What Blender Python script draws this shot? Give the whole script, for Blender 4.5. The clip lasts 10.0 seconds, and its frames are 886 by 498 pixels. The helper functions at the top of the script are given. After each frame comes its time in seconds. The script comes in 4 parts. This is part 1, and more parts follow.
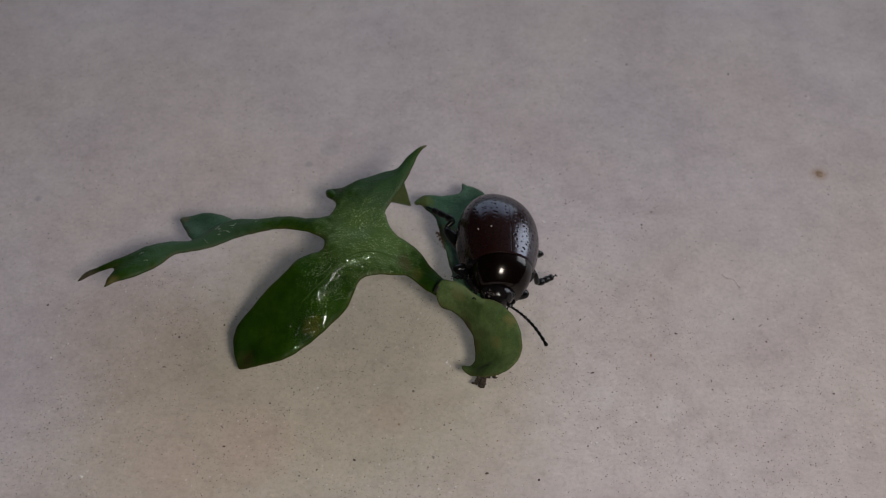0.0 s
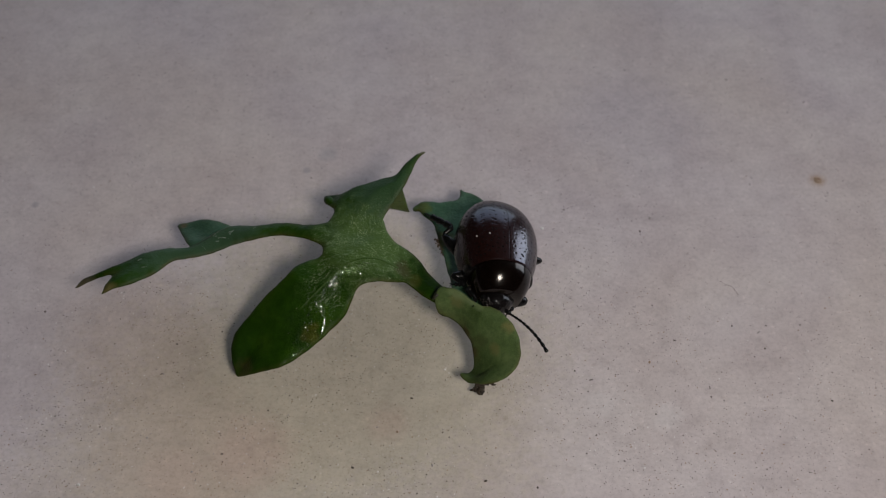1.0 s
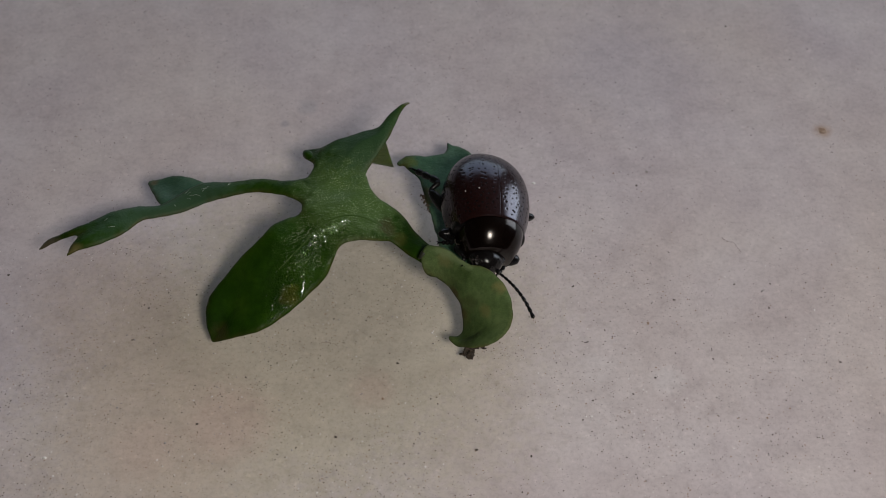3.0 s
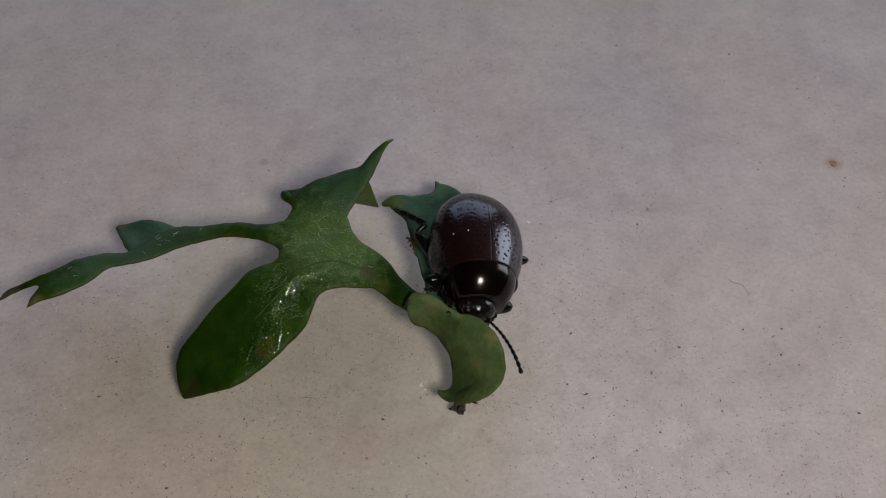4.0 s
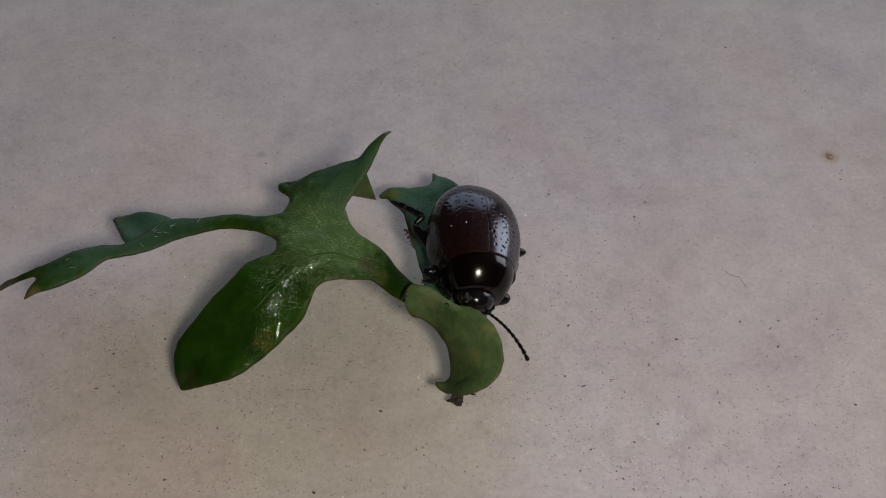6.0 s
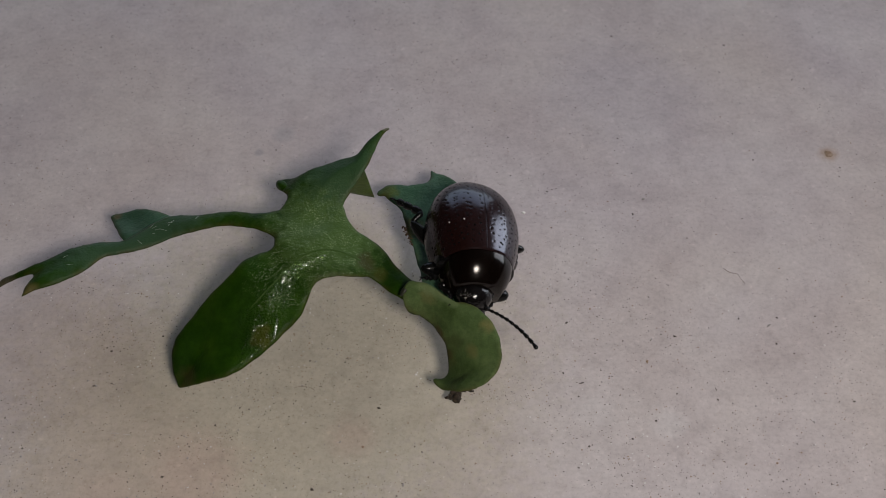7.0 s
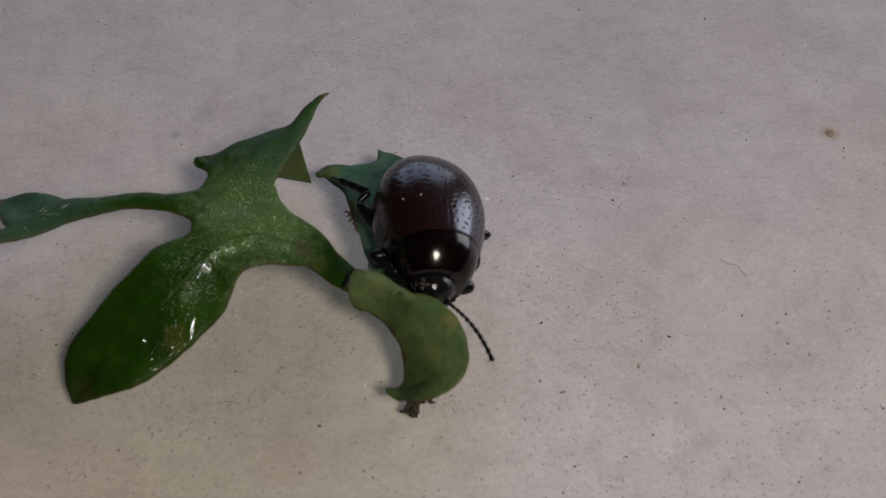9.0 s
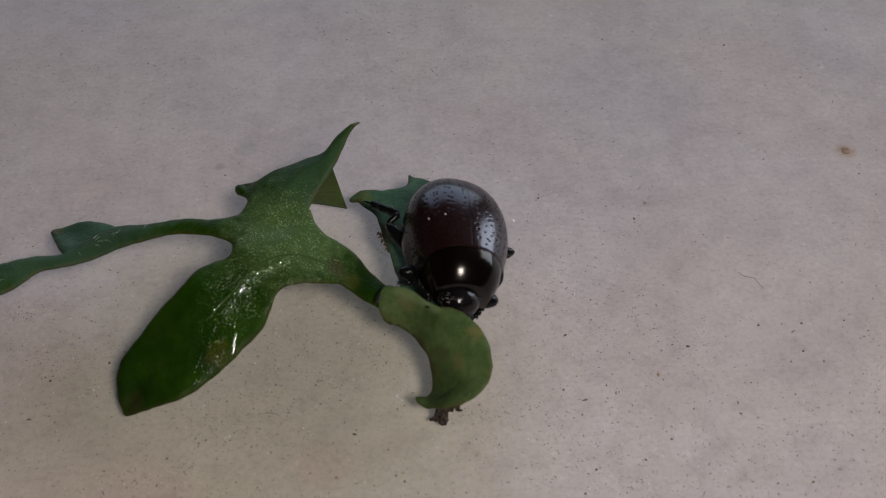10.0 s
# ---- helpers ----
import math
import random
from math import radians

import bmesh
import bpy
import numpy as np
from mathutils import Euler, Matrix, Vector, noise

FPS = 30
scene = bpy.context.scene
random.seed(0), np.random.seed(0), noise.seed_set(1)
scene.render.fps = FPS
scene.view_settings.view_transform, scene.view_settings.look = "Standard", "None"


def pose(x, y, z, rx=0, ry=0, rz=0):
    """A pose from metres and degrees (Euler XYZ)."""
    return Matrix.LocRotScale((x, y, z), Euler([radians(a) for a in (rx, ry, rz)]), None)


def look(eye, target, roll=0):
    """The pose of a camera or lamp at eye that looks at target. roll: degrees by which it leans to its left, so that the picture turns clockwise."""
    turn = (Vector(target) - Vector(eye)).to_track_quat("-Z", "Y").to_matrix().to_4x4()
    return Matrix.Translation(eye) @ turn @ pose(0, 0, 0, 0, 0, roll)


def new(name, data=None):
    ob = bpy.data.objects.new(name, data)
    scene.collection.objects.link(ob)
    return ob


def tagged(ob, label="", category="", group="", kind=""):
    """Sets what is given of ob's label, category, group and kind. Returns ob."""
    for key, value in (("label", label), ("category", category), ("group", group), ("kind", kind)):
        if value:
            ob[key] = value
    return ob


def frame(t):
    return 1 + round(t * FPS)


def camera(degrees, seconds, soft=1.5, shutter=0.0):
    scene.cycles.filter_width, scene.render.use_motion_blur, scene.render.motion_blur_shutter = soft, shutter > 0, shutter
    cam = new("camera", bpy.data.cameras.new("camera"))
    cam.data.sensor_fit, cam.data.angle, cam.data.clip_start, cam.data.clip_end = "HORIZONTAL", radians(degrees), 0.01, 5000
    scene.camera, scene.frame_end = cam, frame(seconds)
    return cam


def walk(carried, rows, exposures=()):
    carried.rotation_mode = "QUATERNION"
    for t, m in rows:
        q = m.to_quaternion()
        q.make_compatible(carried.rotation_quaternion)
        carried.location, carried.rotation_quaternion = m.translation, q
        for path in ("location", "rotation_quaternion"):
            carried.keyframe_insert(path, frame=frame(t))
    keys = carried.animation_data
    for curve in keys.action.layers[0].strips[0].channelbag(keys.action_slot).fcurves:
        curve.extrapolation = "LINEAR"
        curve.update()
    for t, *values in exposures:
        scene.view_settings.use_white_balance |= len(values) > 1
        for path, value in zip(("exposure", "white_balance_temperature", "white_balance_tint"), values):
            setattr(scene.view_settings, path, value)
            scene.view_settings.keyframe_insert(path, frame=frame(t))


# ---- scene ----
cam = camera(40.0, 10.0, soft=0.8)
# the close-up lens: its focus lies 66 mm ahead and stays there as the camera moves in
cam.data.dof.use_dof = True
cam.data.dof.focus_distance = 0.0665
cam.data.dof.aperture_fstop = 98.0
PATH = [
    (0, pose(0.00000, -0.04935, 0.06297, 38.09, -0.00, 0.00)),
    (0.5, pose(-0.00028, -0.04902, 0.06300, 38.02, -0.23, -0.10)),
    (1, pose(-0.00016, -0.04902, 0.06310, 38.15, -0.16, -0.12)),
    (1.5, pose(-0.00020, -0.04899, 0.06284, 38.09, -0.34, -0.26)),
    (2, pose(0.00003, -0.04918, 0.06260, 38.76, -0.27, -0.52)),
    (2.5, pose(0.00011, -0.04867, 0.06260, 38.06, -0.23, -0.54)),
    (2.8, pose(0.00051, -0.04906, 0.06215, 38.10, 0.00, -0.26)),
    (2.9, pose(0.00055, -0.04869, 0.06061, 37.52, 0.05, -0.48)),
    (3, pose(-0.00019, -0.04670, 0.05966, 36.34, -0.43, -0.86)),
    (3.1, pose(-0.00034, -0.04456, 0.05934, 36.58, -0.48, -1.01)),
    (3.2, pose(0.00060, -0.04342, 0.05784, 37.28, 0.09, -1.16)),
    (4.3, pose(0.00069, -0.04313, 0.05630, 37.77, -0.15, -1.38)),
    (4.5, pose(0.00050, -0.04338, 0.05609, 37.90, -0.28, -1.53)),
    (5, pose(0.00060, -0.04345, 0.05618, 37.77, -0.21, -1.43)),
    (5.5, pose(0.00051, -0.04351, 0.05638, 37.65, -0.18, -1.41)),
    (5.7, pose(0.00040, -0.04336, 0.05639, 37.56, -0.28, -1.46)),
    (6.8, pose(0.00057, -0.04344, 0.05635, 37.45, -0.19, -1.39)),
    (7, pose(0.00052, -0.04357, 0.05617, 37.61, -0.25, -1.48)),
    (7.5, pose(0.00039, -0.04253, 0.05449, 36.99, -0.30, -1.66)),
    (7.7, pose(0.00104, -0.04113, 0.05127, 37.82, -0.41, -2.24)),
    (7.8, pose(0.00050, -0.03877, 0.04862, 36.20, -1.78, -3.17)),
    (7.9, pose(0.00034, -0.03807, 0.04747, 37.10, -1.88, -3.47)),
    (8, pose(-0.00025, -0.03845, 0.04674, 39.34, -1.76, -3.66)),
    (8.2, pose(0.00025, -0.03985, 0.04590, 42.53, -0.95, -3.29)),
    (8.5, pose(-0.00024, -0.03933, 0.04506, 40.73, -2.17, -3.92)),
    (9, pose(-0.00014, -0.03967, 0.04557, 40.50, -2.23, -3.93)),
    (9.5, pose(-0.00005, -0.04001, 0.04576, 40.52, -2.13, -3.80)),
    (9.8, pose(0.00036, -0.04109, 0.04684, 41.89, -0.33, -3.01)),
    (10, pose(0.00119, -0.04268, 0.04734, 42.37, 0.61, -2.93)),
]
MM = 0.001

# ---- world and lights ----
world = bpy.data.worlds.new("sky")
scene.world = world
world.use_nodes = True
sky = world.node_tree.nodes.new("ShaderNodeTexSky")
sky.sky_type, sky.sun_disc = "NISHITA", False
sky.sun_elevation, sky.sun_rotation = radians(38), radians(60)
back = world.node_tree.nodes["Background"]
back.inputs["Strength"].default_value = 0.12
world.node_tree.links.new(sky.outputs["Color"], back.inputs["Color"])


def lamp(name, kind, m, energy, color, **more):
    data = bpy.data.lights.new(name, kind)
    data.energy, data.color = energy, color
    if kind == "AREA":
        data.shape, data.size, data.size_y = more["shape"], more["size"], more["size_y"]
    ob = new(name, data)
    ob.matrix_world = m
    return ob


# daylight in the openings of two windows, and the small lamp held behind the filming camera
lamp("east_window_light", "AREA", look((2.56, 1.2, 1.15), (0, 0.9, 0.9)), 42.0, (0.82, 0.88, 0.98), shape="RECTANGLE", size=2.0, size_y=1.8)
lamp("north_window_light", "AREA", look((0.0, 2.56, 1.1), (0, 0, 1.0)), 9.5, (0.82, 0.88, 0.98), shape="RECTANGLE", size=3.1, size_y=1.7)
lamp("torch_light", "AREA", look((0.024, -0.076, 0.088), (0.022, -0.018, 0.0)), 0.067, (1.0, 0.93, 0.86), shape="DISK", size=0.020, size_y=0.020)


# ---- materials ----
def shader(name, rough=0.5, metal=0.0, coat=0.0, ior=1.5):
    mat = bpy.data.materials.new(name)
    mat.use_nodes = True
    tree = mat.node_tree
    bsdf = tree.nodes["Principled BSDF"]
    bsdf.inputs["Roughness"].default_value = rough
    bsdf.inputs["Metallic"].default_value = metal
    bsdf.inputs["Coat Weight"].default_value = coat
    bsdf.inputs["Coat Roughness"].default_value = 0.08
    bsdf.inputs["IOR"].default_value = ior
    return mat, tree, bsdf


def millimetres(tree):
    """Object coordinates in millimetres."""
    co = tree.nodes.new("ShaderNodeTexCoord")
    m = tree.nodes.new("ShaderNodeMapping")
    m.inputs["Scale"].default_value = (1000, 1000, 1000)
    tree.links.new(co.outputs["Object"], m.inputs["Vector"])
    return m.outputs["Vector"]


def clouds(tree, vec, scale, detail=3.0, rough=0.55):
    n = tree.nodes.new("ShaderNodeTexNoise")
    n.inputs["Scale"].default_value, n.inputs["Detail"].default_value, n.inputs["Roughness"].default_value = scale, detail, rough
    tree.links.new(vec, n.inputs["Vector"])
    return n.outputs["Fac"]


def ramp(tree, fac, *stops):
    r = tree.nodes.new("ShaderNodeValToRGB")
    while len(r.color_ramp.elements) < len(stops):
        r.color_ramp.elements.new(0.5)
    for e, (p, c) in zip(r.color_ramp.elements, stops):
        e.position, e.color = p, (*c, 1) if len(c) == 3 else c
    tree.links.new(fac, r.inputs["Fac"])
    return r.outputs["Color"]


def blend(tree, a, b, fac, mode="MIX"):
    m = tree.nodes.new("ShaderNodeMix")
    m.data_type, m.blend_type = "RGBA", mode
    for sock, v in ((m.inputs[6], a), (m.inputs[7], b), (m.inputs[0], fac)):
        if isinstance(v, (int, float)):
            sock.default_value = v
        elif isinstance(v, tuple):
            sock.default_value = (*v, 1)
        else:
            tree.links.new(v, sock)
    return m.outputs[2]


def bump(tree, bsdf, height, strength, distance):
    b = tree.nodes.new("ShaderNodeBump")
    b.inputs["Strength"].default_value, b.inputs["Distance"].default_value = strength, distance
    tree.links.new(height, b.inputs["Height"])
    tree.links.new(b.outputs["Normal"], bsdf.inputs["Normal"])


def blot(tree, v, centre, size, warp=0.5):
    """A ragged round mask about a place, in millimetres."""
    n = tree.nodes.new("ShaderNodeTexNoise")
    n.inputs["Scale"].default_value, n.inputs["Detail"].default_value = 2.2, 4
    tree.links.new(v, n.inputs["Vector"])
    mix = tree.nodes.new("ShaderNodeVectorMath")
    mix.operation = "MULTIPLY_ADD"
    mix.inputs[1].default_value = (warp * size * 2,) * 3
    tree.links.new(n.outputs["Color"], mix.inputs[0])
    tree.links.new(v, mix.inputs[2])
    dist = tree.nodes.new("ShaderNodeVectorMath")
    dist.operation = "DISTANCE"
    dist.inputs[1].default_value = tuple(c + warp * size for c in centre)
    tree.links.new(mix.outputs[0], dist.inputs[0])
    r = tree.nodes.new("ShaderNodeMapRange")
    r.inputs["From Min"].default_value, r.inputs["From Max"].default_value = size, size * 0.45
    tree.links.new(dist.outputs["Value"], r.inputs["Value"])
    return r.outputs["Result"]


def scaled(tree, fac, k):
    m = tree.nodes.new("ShaderNodeMath")
    m.operation, m.use_clamp = "MULTIPLY", True
    m.inputs[1].default_value = k
    tree.links.new(fac, m.inputs[0])
    return m.outputs[0]


def stone_material():
    mat, tree, bsdf = shader("pale_stone", 0.5)
    v = millimetres(tree)
    base = ramp(tree, clouds(tree, v, 0.16, 4), (0.30, (0.425, 0.368, 0.380)), (0.52, (0.495, 0.440, 0.448)), (0.75, (0.555, 0.502, 0.500)))
    warm = ramp(tree, clouds(tree, v, 0.05, 2), (0.38, (0, 0, 0)), (0.66, (1, 1, 1)))
    base = blend(tree, base, (0.51, 0.430, 0.372), blend(tree, (0, 0, 0), warm, 0.45))
    # first patches put the leaf's green bounce and a dimmer front left into the colour
    for centre, size, color, most in (((-6, -9, 0), 15.0, (0.440, 0.400, 0.295), 0.7), ((-14, -15, 0), 12.0, (0.475, 0.415, 0.32), 0.55), ((-19, -6.5, 0), 6.0, (0.42, 0.335, 0.27), 0.45), ((-15, -15, 0), 6.5, (0.46, 0.36, 0.29), 0.4),
                                     ((-7.9, 9.0, 0), 0.9, (0.37, 0.34, 0.35), 0.6), ((-9.35, 7.5, 0), 0.35, (0.33, 0.30, 0.31), 0.7), ((-27.5, 4.4, 0), 0.35, (0.33, 0.30, 0.31), 0.7),
                                     ((-11, -14.5, 0), 3.0, (0.50, 0.36, 0.31), 0.35), ((-3.2, -12.6, 0), 1.6, (0.47, 0.35, 0.29), 0.35), ((-15.5, -16, 0), 2.2, (0.49, 0.37, 0.31), 0.35), ((13.5, -12.2, 0), 1.2, (0.60, 0.56, 0.55), 0.5), ((9.5, -11.4, 0), 1.3, (0.60, 0.56, 0.55), 0.4),
                                     ((14, 12, 0), 6.0, (0.42, 0.375, 0.40), 0.5), ((8.5, -12.5, 0), 5.0, (0.56, 0.51, 0.50), 0.5), ((26.0, 6.6, 0), 0.75, (0.36, 0.25, 0.18), 0.7)):
        base = blend(tree, base, color, scaled(tree, blot(tree, v, centre, size, 0.35), most))
    cloudy = ramp(tree, clouds(tree, v, 0.75, 4, 0.6), (0.30, (0.88, 0.87, 0.87)), (0.5, (1, 1, 1)), (0.70, (1.08, 1.08, 1.08)))
    base = blend(tree, base, cloudy, 0.8, "MULTIPLY")
    grain = ramp(tree, clouds(tree, v, 3.4, 6, 0.75), (0.30, (0.70, 0.68, 0.67)), (0.5, (1, 1, 1)), (0.72, (1.16, 1.15, 1.14)))
    base = blend(tree, base, grain, 0.55, "MULTIPLY")
    flecks = ramp(tree, clouds(tree, v, 1.9, 5, 0.62), (0.60, (1, 1, 1)), (0.70, (1.18, 1.18, 1.17)))
    base = blend(tree, base, flecks, 0.8, "MULTIPLY")
    smudge = ramp(tree, clouds(tree, v, 1.25, 6, 0.66), (0.30, (0.84, 0.80, 0.78)), (0.42, (1, 1, 1)))
    base = blend(tree, base, smudge, 0.6, "MULTIPLY")
    pits = ramp(tree, clouds(tree, v, 5.5, 2), (0.27, (0.55, 0.5, 0.47)), (0.33, (1, 1, 1)))
    base = blend(tree, base, pits, 0.6, "MULTIPLY")
    tree.links.new(base, bsdf.inputs["Base Color"])
    bump(tree, bsdf, clouds(tree, v, 3.5, 4, 0.5), 0.25, 0.00003)
    return mat


def leaf_material(name, dark, mid, pale, rough, dots, stains_and_sheen=(), speckle=0.7, gather=None):
    mat, tree, bsdf = shader(name, rough, ior=1.42)
    bsdf.inputs["Specular IOR Level"].default_value = 0.13
    v = millimetres(tree)
    base = ramp(tree, clouds(tree, v, 0.45, 5), (0.30, dark), (0.52, mid), (0.75, pale))
    cells = clouds(tree, v, 3.0, 4, 0.65)
    base = blend(tree, base, ramp(tree, cells, (0.3, (0.62, 0.66, 0.60)), (0.7, (1.25, 1.2, 1.15))), 0.7, "MULTIPLY")
    # true stains, and also sky sheen and highlights put into the colour
    for centre, size, color, most in stains_and_sheen:
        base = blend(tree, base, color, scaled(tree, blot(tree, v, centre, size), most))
    spots = ramp(tree, clouds(tree, v, 16.0, 2), (0.59, (0, 0, 0)), (0.65, (1, 1, 1)))
    patch = ramp(tree, clouds(tree, v, 1.5, 4), (0.36, (0, 0, 0)), (0.60, (1, 1, 1)))
    both = blend(tree, spots, patch, 1.0, "MULTIPLY")
    rim = tree.nodes.new("ShaderNodeAttribute")
    rim.attribute_name = "margin"
    edge = blend(tree, (0, 0, 0), rim.outputs["Color"], ramp(tree, clouds(tree, v, 1.3, 3), (0.35, (0.1, 0.1, 0.1)), (0.65, (1, 1, 1))))
    base = blend(tree, base, (0.07, 0.050, 0.016), scaled(tree, edge, 0.7))
    if gather:
        where = blot(tree, v, *gather[0])
        for more in gather[1:]:
            where = blend(tree, where, blot(tree, v, *more), 1.0, "LIGHTEN")
        both = blend(tree, (0, 0, 0), both, where)
    base = blend(tree, base, dots, scaled(tree, both, speckle))
    tree.links.new(base, bsdf.inputs["Base Color"])
    shine = tree.nodes.new("ShaderNodeMapRange")
    shine.inputs["To Min"].default_value, shine.inputs["To Max"].default_value = rough - 0.16, rough + 0.16
    tree.links.new(clouds(tree, v, 0.8, 3), shine.inputs["Value"])
    tree.links.new(shine.outputs["Result"], bsdf.inputs["Roughness"])
    relief = tree.nodes.new("ShaderNodeMath")
    relief.operation = "ADD"
    tree.links.new(clouds(tree, v, 7.5, 1), relief.inputs[0])
    tree.links.new(clouds(tree, v, 1.6, 3), relief.inputs[1])
    bump(tree, bsdf, relief.outputs[0], 0.5, 0.00006)
    return mat


def plain_material(name, low, high, rough, scale=4.0, metal=0.0, coat=0.0, relief=0.00002, ior=1.5):
    mat, tree, bsdf = shader(name, rough, metal, coat, ior)
    v = millimetres(tree)
    tree.links.new(ramp(tree, clouds(tree, v, scale, 4), (0.3, low), (0.7, high)), bsdf.inputs["Base Color"])
    if relief:
        bump(tree, bsdf, clouds(tree, v, scale * 3, 3), 0.6, relief)
    return mat


STONE = stone_material()
OCHRE, BROWN = (0.072, 0.070, 0.012), (0.040, 0.038, 0.010)
# the bluish patches on crest and arm paint the reflected sky
LEAF = leaf_material("leaf_green", (0.007, 0.025, 0.0010), (0.013, 0.042, 0.0016), (0.026, 0.062, 0.004), 0.42, (0.42, 0.50, 0.30),
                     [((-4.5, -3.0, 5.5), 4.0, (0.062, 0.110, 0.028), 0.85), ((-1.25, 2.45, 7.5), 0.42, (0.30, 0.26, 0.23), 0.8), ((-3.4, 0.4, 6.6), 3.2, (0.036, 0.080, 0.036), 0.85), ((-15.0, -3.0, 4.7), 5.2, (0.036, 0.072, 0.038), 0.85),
                      ((-7.75, -8.75, 3.9), 0.62, OCHRE, 0.42), ((-7.55, -9.15, 3.8), 0.5, OCHRE, 0.42), ((-8.1, -9.0, 3.8), 0.4, BROWN, 0.5), ((-7.45, -8.4, 4.0), 0.35, OCHRE, 0.4), ((-2.25, -4.95, 5.2), 0.75, BROWN, 0.75), ((-11.9, -10.2, 2.0), 0.9, (0.045, 0.042, 0.014), 0.5), ((-1.6, -5.5, 4.7), 0.55, OCHRE, 0.4),
                      ((-11.4, -9.6, 1.7), 0.6, BROWN, 0.6), ((-7.9, -3.6, 5.3), 0.5, OCHRE, 0.5), ((-19.9, -6.0, 4.7), 0.6, (0.10, 0.085, 0.03), 0.8), ((-22.0, -4.7, 3.3), 1.3, (0.10, 0.088, 0.06), 0.85)],
                     0.78, (((-4.4, -3.4, 5.5), 3.8), ((-6.6, -5.9, 5.0), 2.2), ((-3.0, -4.8, 5.1), 1.6)))
# bluer base colour: the folded lobe's sky reflection is painted in
LEAF_BLUE = leaf_material("leaf_blue_green", (0.028, 0.072, 0.041), (0.042, 0.098, 0.058), (0.062, 0.128, 0.079), 0.46, (0.14, 0.20, 0.10),
                          [((-1.2, 1.5, 3.0), 0.75, (0.075, 0.098, 0.022), 0.8), ((0.1, -1.4, 3.3), 0.9, (0.07, 0.065, 0.02), 0.7), ((-16.3, -0.2, 3.2), 0.4, (0.12, 0.08, 0.04), 0.7)], 0.35)
# light shining through the thin tip is put into its base colour
LEAF_THIN = leaf_material("leaf_lit_through_tip", (0.062, 0.106, 0.022), (0.086, 0.134, 0.030), (0.112, 0.160, 0.042), 0.55, (0.15, 0.18, 0.08), [((-2.2, 2.95, 0.8), 0.4, (0.10, 0.075, 0.03), 0.7)], 0.15)
# the row of pale blots paints a highlight along the rolled upper edge
LEAF_PALE = leaf_material("leaf_underside", (0.040, 0.070, 0.020), (0.068, 0.110, 0.037), (0.106, 0.150, 0.062), 0.6, (0.17, 0.20, 0.09),
                          [((1.5, -8.3, 3.3), 0.42, (0.05, 0.04, 0.015), 0.8), ((2.0, -9.4, 2.8), 0.4, (0.05, 0.04, 0.015), 0.8), ((0.9, -7.2, 4.9), 0.6, (0.14, 0.135, 0.055), 0.5), ((0.6, -6.55, 5.1), 0.42, (0.15, 0.20, 0.09), 0.5), ((1.0, -6.85, 5.1), 0.42, (0.16, 0.21, 0.10), 0.5), ((1.4, -7.1, 5.2), 0.42, (0.16, 0.21, 0.10), 0.5), ((1.8, -7.4, 5.2), 0.42, (0.15, 0.20, 0.10), 0.5), ((2.2, -7.75, 5.2), 0.40, (0.13, 0.18, 0.08), 0.5), ((3.9, -9.0, 4.9), 0.5, (0.17, 0.15, 0.055), 0.6), ((2.4, -9.1, 3.5), 0.65, (0.045, 0.055, 0.018), 0.55), ((3.1, -9.9, 3.9), 0.5, (0.16, 0.14, 0.05), 0.4), ((1.9, -9.7, 3.0), 0.6, (0.06, 0.07, 0.02), 0.5), ((1.6, -10.6, 1.5), 0.4, (0.06, 0.05, 0.015), 0.7)], 0.15)
MIDRIB = plain_material("midrib_green", (0.030, 0.062, 0.010), (0.044, 0.084, 0.018), 0.6)
MIDRIB.node_tree.nodes["Principled BSDF"].inputs["Specular IOR Level"].default_value = 0.12
WITHERED = plain_material("withered_brown", (0.016, 0.011, 0.007), (0.065, 0.045, 0.028), 0.8, 6.0, relief=0.00008)
CRUMB = plain_material("gnawed_brown", (0.045, 0.024, 0.010), (0.13, 0.075, 0.035), 0.7, 6.0, relief=0.00004)
SHELL = plain_material("bronze_black_shell", (0.010, 0.0034, 0.0028), (0.015, 0.0052, 0.0042), 0.20, 5.0, 0.0, 0.0, 0.000002, 1.5)
PRONOTUM = plain_material("bronze_pronotum", (0.0022, 0.0011, 0.0008), (0.0036, 0.0019, 0.0013), 0.15, 8.0, 0.0, 0.0, 0.0000014, 1.55)
PRONOTUM.node_tree.nodes["Principled BSDF"].inputs["Specular Tint"].default_value = (1.0, 0.95, 0.90, 1)
SHELL.node_tree.nodes["Principled BSDF"].inputs["Specular IOR Level"].default_value = 0.62
SHELL.node_tree.nodes["Principled BSDF"].inputs["Specular Tint"].default_value = (0.80, 0.84, 1.0, 1)
PRONOTUM.node_tree.nodes["Principled BSDF"].inputs["Specular IOR Level"].default_value = 0.28
BLACK = plain_material("black_chitin", (0.003, 0.003, 0.003), (0.006, 0.006, 0.006), 0.22, 7.0, 0.0, 0.0, 0.000004, 1.55)
PIT = plain_material("matt_pit", (0.002, 0.0015, 0.0015), (0.004, 0.003, 0.003), 0.9, 5.0, relief=0, ior=1.2)
FACE = plain_material("rough_black_head", (0.003, 0.003, 0.003), (0.007, 0.006, 0.006), 0.12, 1.4, 0.0, 0.0, 0.00006, 1.55)
for dark, gloss in ((BLACK, 0.16), (FACE, 0.28)):
    dark.node_tree.nodes["Principled BSDF"].inputs["Specular IOR Level"].default_value = gloss
EYE = plain_material("eye_black", (0.004, 0.004, 0.004), (0.008, 0.008, 0.008), 0.12, 20.0, relief=0.000004)
